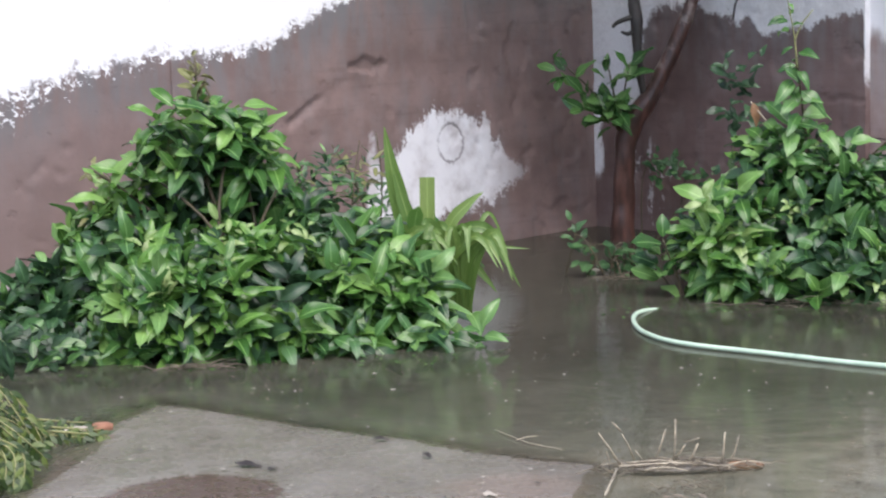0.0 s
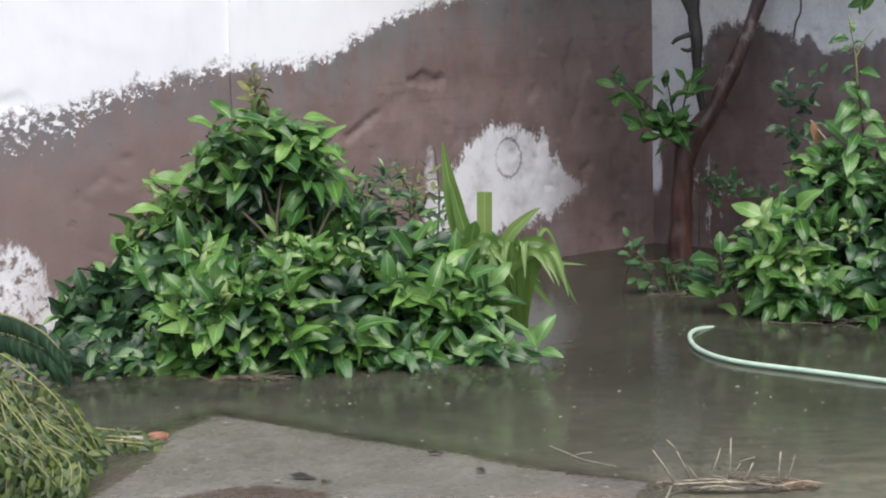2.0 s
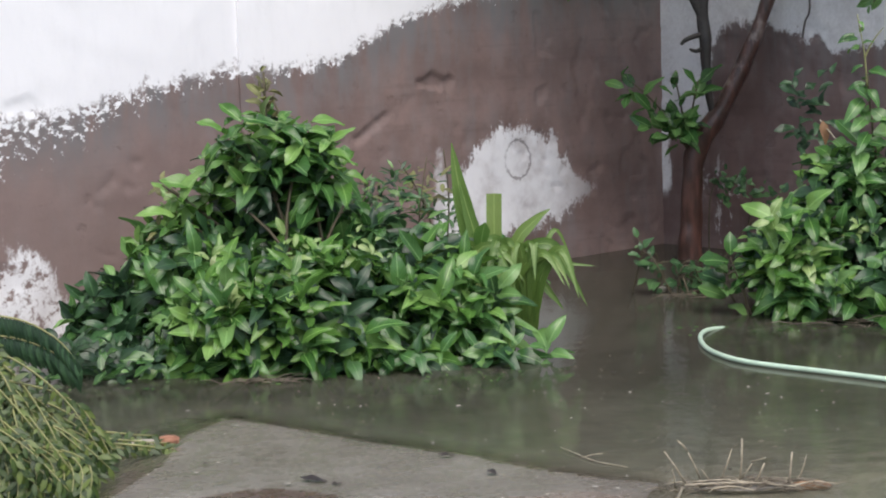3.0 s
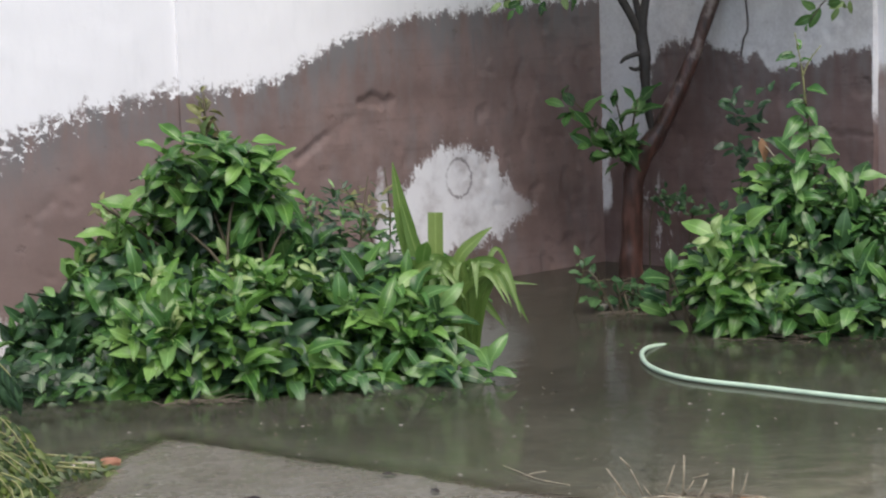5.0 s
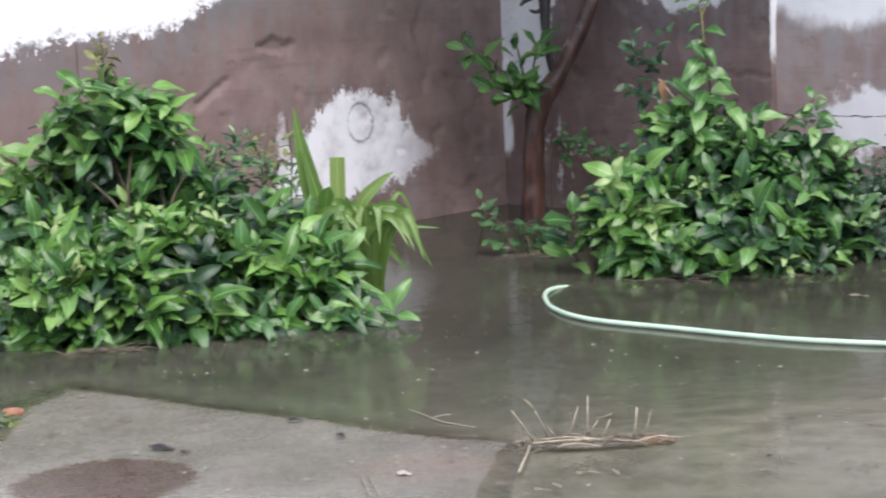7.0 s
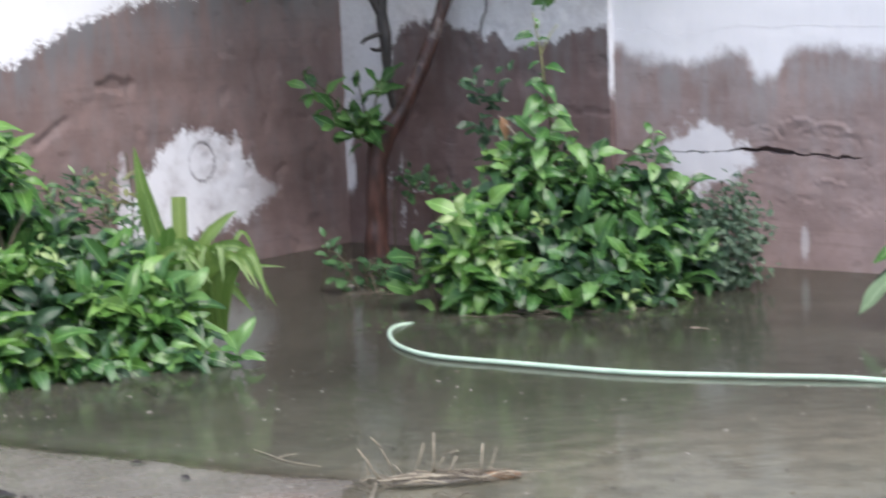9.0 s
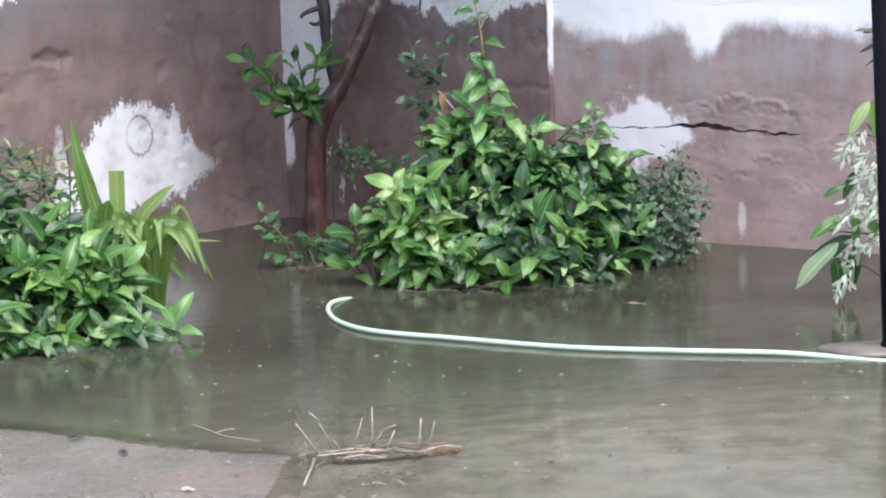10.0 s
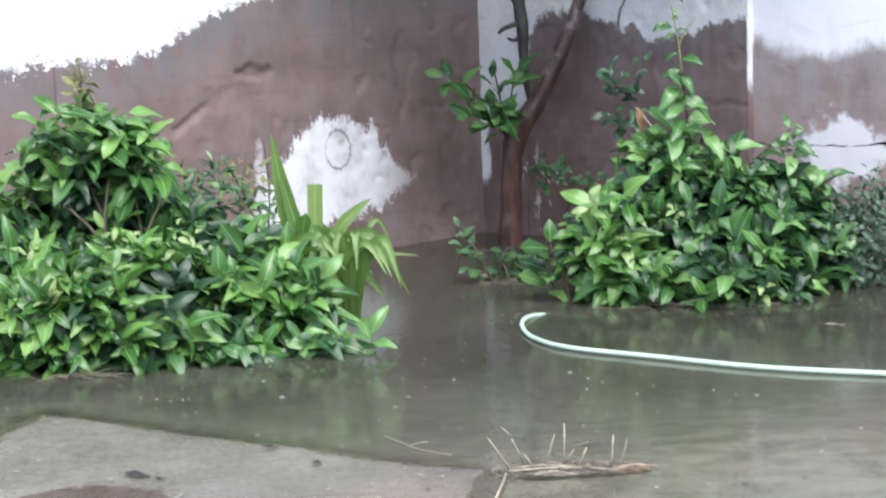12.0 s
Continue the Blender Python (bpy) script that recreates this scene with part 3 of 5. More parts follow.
# ---- walls ----
LONG = Matrix(((-sqrt(0.5), sqrt(0.5), 0, 0.742), (-sqrt(0.5), -sqrt(0.5), 0, 9.402), (0, 0, 1, 0), (0, 0, 0, 1)))
PANEL = Matrix(((0.6826, 0.7309, 0, 0.765), (-0.7309, 0.6826, 0, 9.425), (0, 0, 1, 0), (0, 0, 0, 1)))
WALL_TOP = 2.05


def long_wall_shape(x, z, end, rim):
    y = 0.004 * fbm(x * 1.3, z * 1.3, 2.0) + 0.0018 * fbm(x * 9, z * 9, 5.0)
    # a spalled ledge climbing towards the corner, and scabs of lost plaster
    t = (2.03 - x) / 0.66
    if -0.05 < t < 1.05:
        line = 0.635 + 0.215 * t + 0.05 * fbm(x * 5, 0.3, 1.0, 6)
        d = z - line
        fade = max(0.0, min(1.0, min(t + 0.05, 1.05 - t) * 8))
        y -= 0.018 * fade * max(0.0, min(1.0, 3 * (fbm(x * 5, 0.9, 4.0) + 0.12))) * max(0.0, min(1.0, -d / 0.006)) * max(0.0, 1 + d / 0.05) if d < 0 else 0
    s = fbm(x * 6.5, z * 6.5, 11.0, 5)
    hole = 1 - ((x - 1.47) / 0.10) ** 2 - ((z - 0.845) / 0.035) ** 2 + 0.9 * fbm(x * 14, z * 14, 2.5)
    y -= 0.014 * max(0.0, min(1.0, hole * 7))
    if 0.05 < x < 0.85 and z < 1.15:
        y -= 0.006 * max(0.0, min(1.0, (s - 0.20) * 14))
    elif z < 0.9:
        y -= 0.004 * max(0.0, min(1.0, (s - 0.42) * 9))
    return 0, y, 0


v, f = sheet(-0.05, 4.3, -0.12, WALL_TOP, 0.013, 0.0, -0.16, long_wall_shape)
wall_a = link("wall_west", v, f, M_long, smooth=True)
wall_a.matrix_basis = LONG
tagged(wall_a, "tall yard wall, flaking whitewash over damp brown plaster", "wall", kind="structure")
v, f = sheet(4.3, 9.5, -0.12, WALL_TOP, 0.2, 0.0, -0.16, lambda x, z, e, r: (0, 0, 0))
link("wall_stretch", v, f, M_long, wall_a, smooth=False)


def pilaster_shape(x, z, end, rim):
    return 0.003 * fbm(2.0, z * 4, x) if end else 0, 0.0015 * fbm(x * 8, z * 8, 4.0), 0


v, f = sheet(2.335, 2.50, 0.0, WALL_TOP, 0.02, 0.008, -0.05, pilaster_shape)
link("pilaster", v, f, M_long, wall_a, "flat whitewashed pilaster", smooth=False)

wall_b = thing("wall_east", (0, 0, 0), "old wall of precast concrete panels, cracked damp plaster below whitewash", "wall", kind="structure")
wall_b.matrix_basis = PANEL
v, f = sheet(-0.02, 9.0, -0.12, WALL_TOP - 0.01, 1.0, 0.045, 0.16, lambda x, z, e, r: (0, 0, 0))
f = [tuple(reversed(q)) for q in f]
link("backing", v, f, M_corner, wall_b, smooth=False)


def corner_shape(x, z, end, rim):
    y = -0.003 * fbm(x * 2, z * 2, 7.0) - 0.0016 * fbm(x * 11, z * 11, 6.0)
    s = fbm(x * 5.0, z * 5.0, 21.0, 5)
    y += 0.006 * max(0.0, min(1.0, (s - 0.30) * 9))
    if x > 1.2:
        y += 0.014 * max(0.0, 1 - abs(z - 0.63 - 0.012 * fbm(x * 9, 0.1, 0.2)) / 0.009) * min(1.0, (x - 1.2) / 0.15)
    return (0.004 * fbm(0.3, z * 7, 3.0) if end else 0), y, 0


v, f = sheet(-0.02, 1.535, -0.12, WALL_TOP, 0.013, -0.035, 0.04, corner_shape)
link("panel", v, [tuple(reversed(q)) for q in f], M_corner, wall_b, "dark damp plastered wall face")


def panel_shape(x, z, end, rim):
    y = -0.004 * fbm(x * 1.5, z * 1.5, 9.0) - 0.0014 * fbm(x * 12, z * 12, 2.0)
    rough_zone = max(0.0, min(1.0, (z - 0.14) / 0.15)) * max(0.0, min(1.0, (0.66 + 0.06 * fbm(x * 3, 1.0, 0.0) - z) / 0.08)) * max(0.0, min(1.0, (x - 2.08) / 0.12))
    s = fbm(x * 7, z * 15.0, 31.0, 5)
    s2 = abs(fbm(x * 2.6, z * 9.5, 3.0, 5))
    y -= rough_zone * (0.0013 * max(-0.5, min(0.7, s * 2.0)) - 0.005 * max(0.0, 0.03 - s2) / 0.03)
    # shells of plaster lifting over the crack
    for cx, cz, rx, rz in ((2.44, 0.575, 0.09, 0.035), (2.56, 0.560, 0.08, 0.030), (2.26, 0.548, 0.06, 0.022), (2.55, 0.345, 0.06, 0.022)):
        e = ((x - cx) / rx) ** 2 + ((z - cz) / rz) ** 2 + 0.5 * fbm(x * 12, z * 12, 5.0)
        if z > cz - rz * 0.4 and 0.4 < e < 1.25:
            y -= 0.0045 * (1 - abs(e - 0.95) / 0.55) if e < 1.0 else -0.005 * (1.25 - e) / 0.25
    # jagged cracks along the joints
    dz = 0
    for joint, gap in ((0.466, 0.016), (0.97, 0.0004), (1.472, 0.0004)):
        near = math.exp(-abs(z - joint) / 0.05)
        dz += near * (0.030 * fbm(x * 3.0, joint, 14.0, 6) + 0.012 * fbm(x * 13, joint, 2.0))
        open_up = gap * max(-0.35, fbm(x * 5, joint * 3, 9.0) + 0.25) * max(0.0, min(1.0, (x - 1.75) / 0.25))
        dz += open_up * (math.exp(-abs(z - joint) / 0.02) if z > joint else -math.exp(-abs(z - joint) / 0.02) * 0.4)
    return 0, y, dz


for z0, z1 in ((-0.12, 0.462), (0.468, 0.9695), (0.9703, 1.47), (1.475, WALL_TOP)):
    for x0, x1 in ((1.535, 3.70), (3.705, 5.9)):
        v, f = sheet(x0, x1, z0, z1, 0.009 if x0 < 3 else 0.06, 0.0, 0.042, panel_shape)
        link("panel", v, [tuple(reversed(q)) for q in f], M_panels, wall_b, "grey-pink damp concrete panel")

# plain walls that close the yard behind the camera
def closing_wall(name, a, b):
    a, b = Vector((*a, 0)), Vector((*b, 0))
    d = b - a
    v, f = sheet(0, d.length, -0.12, WALL_TOP, 0.5, 0.0, -0.16, lambda x, z, e, r: (0, 0, 0))
    ob = link(name, v, f, M_plain, smooth=False)
    ob.matrix_basis = Matrix.Translation(a) @ Matrix.Rotation(math.atan2(d.y, d.x), 4, 'Z')
    tagged(ob, "plain whitewashed yard wall", "wall", kind="structure")


closing_wall("wall_side", (-5.98, 2.6), (-5.98, -4.6))
closing_wall("wall_south", (-6.14, -4.6), (7.1, -4.6))
closing_wall("wall_far_side", (6.95, -4.6), (6.95, 2.7))

# ---- plants ----
def in_blob(p, blob, k=1.0):
    c, r = blob
    return sum(((p[i] - c[i]) / (r[i] * k)) ** 2 for i in range(3)) < 1


def leafy_mass(leaves, blobs, shoots, size, r, count=(6, 9), low=0.02):
    """Rosettes of drooping leaves over the outer face of overlapping rounded masses: (centre, radii, (material, share) pairs)."""
    areas = [b[1][0] * b[1][2] + b[1][0] * b[1][1] for b in blobs]
    made = 0
    tries = 0
    while made < shoots and tries < shoots * 60:
        tries += 1
        b = r.choices(blobs, areas)[0]
        g = Vector((r.gauss(0, 1), r.gauss(0, 1), r.gauss(0, 1))).normalized()
        if g.y > 0.55:
            continue
        k = r.uniform(0.80, 1.03)
        p = Vector([b[0][i] + b[1][i] * g[i] * k for i in range(3)])
        if p.z < low or any(in_blob(p, o[:2], 0.74) for o in blobs if o is not b):
            continue
        n = Vector([g[i] / b[1][i] for i in range(3)]).normalized()
        axis = n * 0.75 + Vector((r.uniform(-0.5, 0.5), -0.12 + r.uniform(-0.35, 0.35), 0.6 + r.uniform(-0.35, 0.35)))
        # rosettes set further in mostly turn dark green, shade put into their colour
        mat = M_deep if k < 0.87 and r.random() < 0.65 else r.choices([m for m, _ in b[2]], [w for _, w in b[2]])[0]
        s = size * (0.6 if mat is M_young else 1.0)
        shoot(leaves, p, axis, r.randint(*count), s * r.uniform(0.75, 1.15), mat, r, (40, 105), 0.05, r.uniform(-0.15, 0.4), r.choice((0.0, 0.2, 0.5)))
        made += 1
    # leaves filling the inside, their dark green standing in for shade
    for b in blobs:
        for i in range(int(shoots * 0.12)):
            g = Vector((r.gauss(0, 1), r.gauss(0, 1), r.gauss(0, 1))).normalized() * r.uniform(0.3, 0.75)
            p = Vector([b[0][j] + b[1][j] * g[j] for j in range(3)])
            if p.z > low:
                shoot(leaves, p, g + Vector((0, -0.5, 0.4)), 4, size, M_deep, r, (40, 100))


def stems(parent, base, tips, r, mat, radius=0.008):
    for tip in tips:
        b = Vector(base) + Vector((r.uniform(-0.12, 0.12), r.uniform(-0.1, 0.1), 0))
        mid = b.lerp(Vector(tip), 0.55) + Vector((r.uniform(-0.06, 0.06), r.uniform(-0.06, 0.06), 0.05))
        path = smooth_path([b + Vector((0, 0, -0.07)), mid, Vector(tip)], 4)
        v, f = tube([p - parent.location for p in path], lerp_list([radius, radius * 0.5], len(path)), 6)
        link("stem", v, f, mat, parent)


# the broad bush before the long wall
r1 = random.Random(21)
bush = thing("bush", (-0.65, 6.6, 0), "broad mound of glossy green leaves standing in flood water", "bush")
mass = Leaves(leaf_set(0.150, 0.060, 5, 14, 8, (0.15, 0.8), (-0.1, 1.2), 0.42))
GREEN = [(M_leaf, 0.66), (M_deep, 0.10), (M_mid, 0.10), (M_bright, 0.10), (M_young, 0.04)]
FRESH = [(M_bright, 0.62), (M_leaf, 0.30), (M_young, 0.03), (M_mid, 0.05)]
# darker leaf mix, shade put into the colour of recessed and end masses
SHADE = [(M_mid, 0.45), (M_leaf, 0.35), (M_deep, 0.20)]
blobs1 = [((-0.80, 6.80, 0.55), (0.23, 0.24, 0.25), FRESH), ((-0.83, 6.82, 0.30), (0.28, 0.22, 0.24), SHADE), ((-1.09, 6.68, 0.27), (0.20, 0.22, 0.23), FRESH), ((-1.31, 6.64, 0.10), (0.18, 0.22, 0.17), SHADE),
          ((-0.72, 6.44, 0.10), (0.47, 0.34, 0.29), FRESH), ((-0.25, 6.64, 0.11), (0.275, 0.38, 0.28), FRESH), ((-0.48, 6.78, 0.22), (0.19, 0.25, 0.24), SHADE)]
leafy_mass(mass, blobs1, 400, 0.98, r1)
# olive leading shoot
for z, s in ((0.95, 0.30), (0.915, 0.36), (0.885, 0.42), (0.85, 0.46), (0.815, 0.52), (0.785, 0.6)):
    shoot(mass, (-0.815 + r1.uniform(-0.012, 0.012), 6.70, z), (r1.uniform(-0.2, 0.2), -0.15, 1), 5, s, M_olive if z > 0.80 else M_young, r1, (30, 85), 0.02)
for x, y, z in ((-1.17, 6.66, 0.585), (-1.15, 6.66, 0.55), (-1.18, 6.60, 0.44), (-0.72, 6.32, 0.43), (-0.69, 6.30, 0.39), (-0.64, 6.34, 0.40), (-0.50, 6.42, 0.42), (-0.44, 6.36, 0.40), (-0.98, 6.42, 0.36)):
    shoot(mass, (x, y, z), (0.1, -0.5, 0.9), 5, 0.42, M_young if x > -1.17 else M_olive, r1)
# drooping tiers round the crown of the mound
for x, z, s in ((-0.95, 0.77, 0.85), (-0.88, 0.80, 0.9), (-0.76, 0.80, 0.9), (-0.66, 0.78, 0.9), (-0.60, 0.72, 0.95), (-1.01, 0.66, 0.9), (-0.92, 0.70, 1.0), (-0.72, 0.70, 1.0), (-0.55, 0.62, 1.05), (-0.63, 0.60, 1.1), (-1.02, 0.58, 1.0)):
    shoot(mass, (x, 6.58 + 0.5 * abs(x + 0.8) ** 1.4, z), ((x + 0.8) * 1.5, -0.45, 1), 7, s, M_bright if r1.random() < 0.6 else M_leaf, r1, (62, 112), 0.05, 0.4, 0.3)
for i in range(18):
    x = -1.2 + i * 0.076 + r1.uniform(-0.03, 0.03)
    shoot(mass, (x, 6.17 + 0.14 * abs(x + 0.75) + r1.uniform(-0.04, 0.04), 0.06), (0, -0.6, 0.7), 7, 0.95, M_leaf if i % 3 else M_mid, r1, (60, 110), 0.05, 0.3)
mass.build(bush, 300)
stems(bush, (-0.7, 6.6, 0), [(-0.79, 6.7, 0.86), (-1.15, 6.68, 0.5), (-0.95, 6.6, 0.55), (-0.55, 6.6, 0.5), (-0.3, 6.6, 0.35), (-0.1, 6.7, 0.3), (-1.3, 6.6, 0.2),
                              (-0.65, 6.4, 0.3), (-1.0, 6.4, 0.25), (-0.35, 6.45, 0.25), (-1.17, 6.66, 0.58), (-0.815, 6.70, 0.95), (-0.9, 6.72, 0.75), (-0.68, 6.72, 0.74)], r1, M_twig)

# slender weed with narrow leaves behind it
weed = thing("weed", (-0.4, 7.0, 0), "thin-stemmed weed with narrow green leaves beside the bush", "weed")
wl = Leaves(leaf_set(0.085, 0.020, 9, 6, 5))
for i in range(62):
    x = -0.54 + 0.36 * r1.random()
    z = 0.36 + 0.25 * r1.random() - 0.25 * abs(x + 0.36)
    shoot(wl, (x, 6.95 + r1.uniform(-0.1, 0.1), z), (r1.uniform(-0.6, 0.6), -0.2, 1), 5, 0.9, r1.choice((M_deep, M_mid, M_mid, M_leaf, M_olive)), r1, (40, 100))
wl.build(weed, 120)
stems(weed, (-0.35, 7.0, 0), [(-0.50, 6.95, 0.56), (-0.38, 6.95, 0.62), (-0.28, 6.93, 0.63), (-0.22, 6.9, 0.66)], r1, M_twig, 0.004)

# strap-leaved clump at the bush's end
clump = thing("grass_clump", (0.0, 6.72, 0), "clump of bright green strap leaves, some bent and torn", "grass")


def strap(points, width, upper=(0, -1, 0.3), cut=False):
    path = smooth_path(points, 5)
    verts, uvs, faces = [], [], []
    n = len(path)
    for i, p in enumerate(path):
        t = i / (n - 1)
        d = (path[min(i + 1, n - 1)] - path[max(i - 1, 0)]).normalized()
        side = d.cross(Vector(upper)).normalized()
        up = side.cross(d)
        w = width * 0.5 * (1 if cut else max(0.03, min(1.0, 0.55 + t * 2, (1 - t) * 2.2)))
        for s in (-1, 0, 1):
            verts.append(p + side * (s * w) + up * (abs(s) * w * 0.35) - clump.location)
            uvs.append((0.5 + 0.5 * s, t))
    for i in range(n - 1):
        for j in (0, 1):
            a = i * 3 + j
            faces.append((a, a + 1, a + 4, a + 3))
    link("blade", verts, faces, M_grass, clump, "", uvs)


strap([(-0.09, 6.76, 0.02), (-0.12, 6.75, 0.3), (-0.165, 6.75, 0.54), (-0.187, 6.75, 0.69)], 0.066)
strap([(-0.08, 6.74, 0.02), (-0.10, 6.72, 0.3), (-0.14, 6.72, 0.47), (-0.165, 6.72, 0.57)], 0.045)
strap([(-0.05, 6.72, 0.02), (-0.05, 6.72, 0.3), (-0.046, 6.72, 0.515)], 0.052, cut=True)
strap([(0.0, 6.72, 0.1), (0.02, 6.70, 0.33), (0.09, 6.70, 0.42), (0.145, 6.70, 0.46)], 0.042)
strap([(0.0, 6.70, 0.1), (0.04, 6.70, 0.30), (0.14, 6.68, 0.34), (0.205, 6.68, 0.24), (0.262, 6.68, 0.125)], 0.040)
strap([(0.05, 6.74, 0.1), (0.11, 6.74, 0.27), (0.22, 6.74, 0.262), (0.30, 6.74, 0.253)], 0.016)
strap([(0.04, 6.70, 0.1), (0.09, 6.70, 0.21), (0.145, 6.70, 0.16), (0.182, 6.70, 0.11)], 0.026)
strap([(-0.02, 6.70, 0.35), (-0.06, 6.66, 0.36), (-0.085, 6.64, 0.28), (-0.085, 6.64, 0.2)], 0.035)
strap([(0.02, 6.68, 0.05), (0.05, 6.66, 0.3), (0.075, 6.62, 0.33), (0.08, 6.58, 0.2)], 0.045)
strap([(0.0, 6.68, 0.05), (-0.02, 6.64, 0.3), (0.0, 6.6, 0.36), (0.03, 6.56, 0.3)], 0.045)
strap([(0.06, 6.78, 0.05), (0.12, 6.8, 0.3), (0.17, 6.82, 0.37), (0.23, 6.82, 0.22)], 0.018)
for i in range(22):
    x = -0.30 + 0.38 * r1.random()
    a = r1.uniform(-0.16, 0.18)
    strap([(x, 6.62, 0.05), (x + a * 0.3, 6.56, 0.24), (x + a, 6.52, 0.30 + 0.08 * r1.random()), (x + a * 1.5, 6.47, 0.16 + 0.1 * r1.random())], r1.uniform(0.024, 0.045))

# the bush before the panel wall
r2 = random.Random(33)
bush2 = thing("bush", (1.4, 7.3, 0), "leafy green bush with a tall leading shoot in flood water", "bush")
big = Leaves(leaf_set(0.165, 0.078, 15, 14, 8, (0.1, 0.55), (0.3, 1.3), 0.42))
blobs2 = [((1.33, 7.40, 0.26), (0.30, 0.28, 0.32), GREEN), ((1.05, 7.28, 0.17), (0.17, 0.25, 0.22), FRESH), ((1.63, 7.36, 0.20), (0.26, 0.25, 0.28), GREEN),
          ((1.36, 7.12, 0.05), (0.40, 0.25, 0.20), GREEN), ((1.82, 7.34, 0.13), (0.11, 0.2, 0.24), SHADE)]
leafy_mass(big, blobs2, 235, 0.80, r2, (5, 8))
# leading shoot: pairs of broad hanging leaves, smaller towards the tip
for x, z, s, n in ((1.29, 1.06, 0.45, 3), (1.29, 1.01, 0.60, 4), (1.31, 0.90, 0.70, 3), (1.32, 0.83, 0.80, 4), (1.33, 0.76, 0.90, 4), (1.32, 0.69, 0.85, 4), (1.30, 0.62, 0.95, 5), (1.24, 0.58, 0.9, 5),
                   (1.40, 0.58, 0.9, 5), (1.18, 0.50, 0.9, 5), (1.50, 0.54, 0.9, 5), (1.42, 0.50, 1.0, 5), (1.72, 0.61, 0.62, 6), (1.73, 0.55, 0.72, 6), (1.71, 0.49, 0.75, 6), (1.86, 0.44, 0.7, 5), (1.84, 0.38, 0.75, 6)):
    shoot(big, (x, 7.26, z), (r2.uniform(-0.25, 0.25), -0.35, 1), n, s * 0.93, M_leaf, r2, (65, 115), 0.04, 0.45, 0.8)
for x, z in ((0.96, 0.37), (1.00, 0.30), (1.06, 0.40), (0.96, 0.24), (1.00, 0.16), (1.1, 0.12), (1.05, 0.06), (1.18, 0.08)):
    shoot(big, (x, 7.08, z), (-0.4, -0.5, 0.7), 6, 0.8, M_bright, r2, (60, 110), 0.04, 0.3)
for x, z in ((1.57, 0.05), (1.50, 0.08), (0.93, 0.38)):
    shoot(big, (x, 7.0, z), (-0.2, -0.5, 0.7), 4, 0.6, M_young, r2)
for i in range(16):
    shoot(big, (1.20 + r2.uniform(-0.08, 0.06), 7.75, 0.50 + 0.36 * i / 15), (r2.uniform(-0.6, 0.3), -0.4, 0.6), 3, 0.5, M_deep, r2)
big.build(bush2, 300)
stems(bush2, (1.38, 7.35, 0), [(1.32, 7.27, 0.86), (1.1, 7.25, 0.4), (1.0, 7.2, 0.3), (1.6, 7.3, 0.42), (1.73, 7.28, 0.6), (1.92, 7.28, 0.43), (1.25, 7.1, 0.2), (1.5, 7.1, 0.2)], r2, M_twig)
for pts in (((1.32, 7.27, 0.82), (1.31, 7.27, 0.94), (1.285, 7.27, 1.08)), ((1.31, 7.27, 0.92), (1.34, 7.27, 0.98), (1.38, 7.27, 1.03))):
    v, f = tube([p - bush2.location for p in smooth_path(pts, 4)], lerp_list([0.004, 0.002], 9), 6)
    link("stem", v, f, M_stalk, bush2)

dusty = thing("weed", (2.05, 7.45, 0), "dusty grey-green weed with tiny leaves by the bush", "weed")
dl = Leaves(leaf_set(0.045, 0.022, 19, 5, 4))
for i in range(190):
    g = Vector((r2.gauss(0, 1), r2.gauss(0, 1), r2.gauss(0, 1))).normalized()
    p = Vector((2.02 + 0.13 * g.x * (1 + 0.5 * r2.uniform(-1, 1)), 7.28 + 0.13 * g.y, max(0.03, 0.17 + 0.22 * g.z * (1 + 0.35 * r2.uniform(-1, 1)))))
    shoot(dl, p, g + Vector((0, -0.2, 0.6)), 6, 1.0, M_weed if r2.random() < 0.8 else M_deep, r2, (40, 100))
dl.build(dusty, 120)
stems(dusty, (2.05, 7.45, 0), [(1.95, 7.4, 0.35), (2.02, 7.4, 0.4), (2.12, 7.4, 0.3), (2.15, 7.42, 0.2)], r2, M_twig, 0.004)

# seedlings near the tree and the hose's end
def seedling(at, shoots, size, label, mat, seed, stand=0.0):
    r = random.Random(seed)
    ob = thing("seedling", at, label, "plant", "seedlings in the water")
    lv = Leaves(leaf_set(0.11, 0.062, seed, 5, 5, (0.1, 0.4), (0.1, 0.7)))
    for dx, z, n in shoots:
        shoot(lv, Vector(at) + Vector((dx, 0, z)), (dx * 2, -0.4, 0.8), n, size * r.uniform(0.8, 1.1), mat, r, (40, 85))
    lv.build(ob, 200)
    stems(ob, at, [Vector(at) + Vector((dx, 0, z)) for dx, z, n in shoots], r, M_twig, 0.004)


seedling((0.80, 7.22, 0), [(0.0, 0.10, 4), (0.0, 0.15, 4), (0.01, 0.21, 4)], 1.25, "young plant with fresh green leaves by the hose end", M_leaf, 3)
seedling((0.57, 7.75, 0), [(-0.05, 0.17, 4), (-0.03, 0.11, 4), (0.01, 0.06, 4), (-0.06, 0.22, 4), (0.0, 0.12, 4), (-0.02, 0.16, 4)], 0.66, "small dark-leaved seedling in the water by the tree", M_mid, 4)
seedling((0.70, 7.75, 0), [(-0.04, 0.08, 5), (0.03, 0.10, 5), (0.07, 0.06, 4), (0.0, 0.04, 5), (0.05, 0.03, 4), (-0.02, 0.12, 4), (0.06, 0.13, 4), (0.09, 0.03, 4)], 0.68, "small dark-leaved seedling in the water by the tree", M_mid, 5)

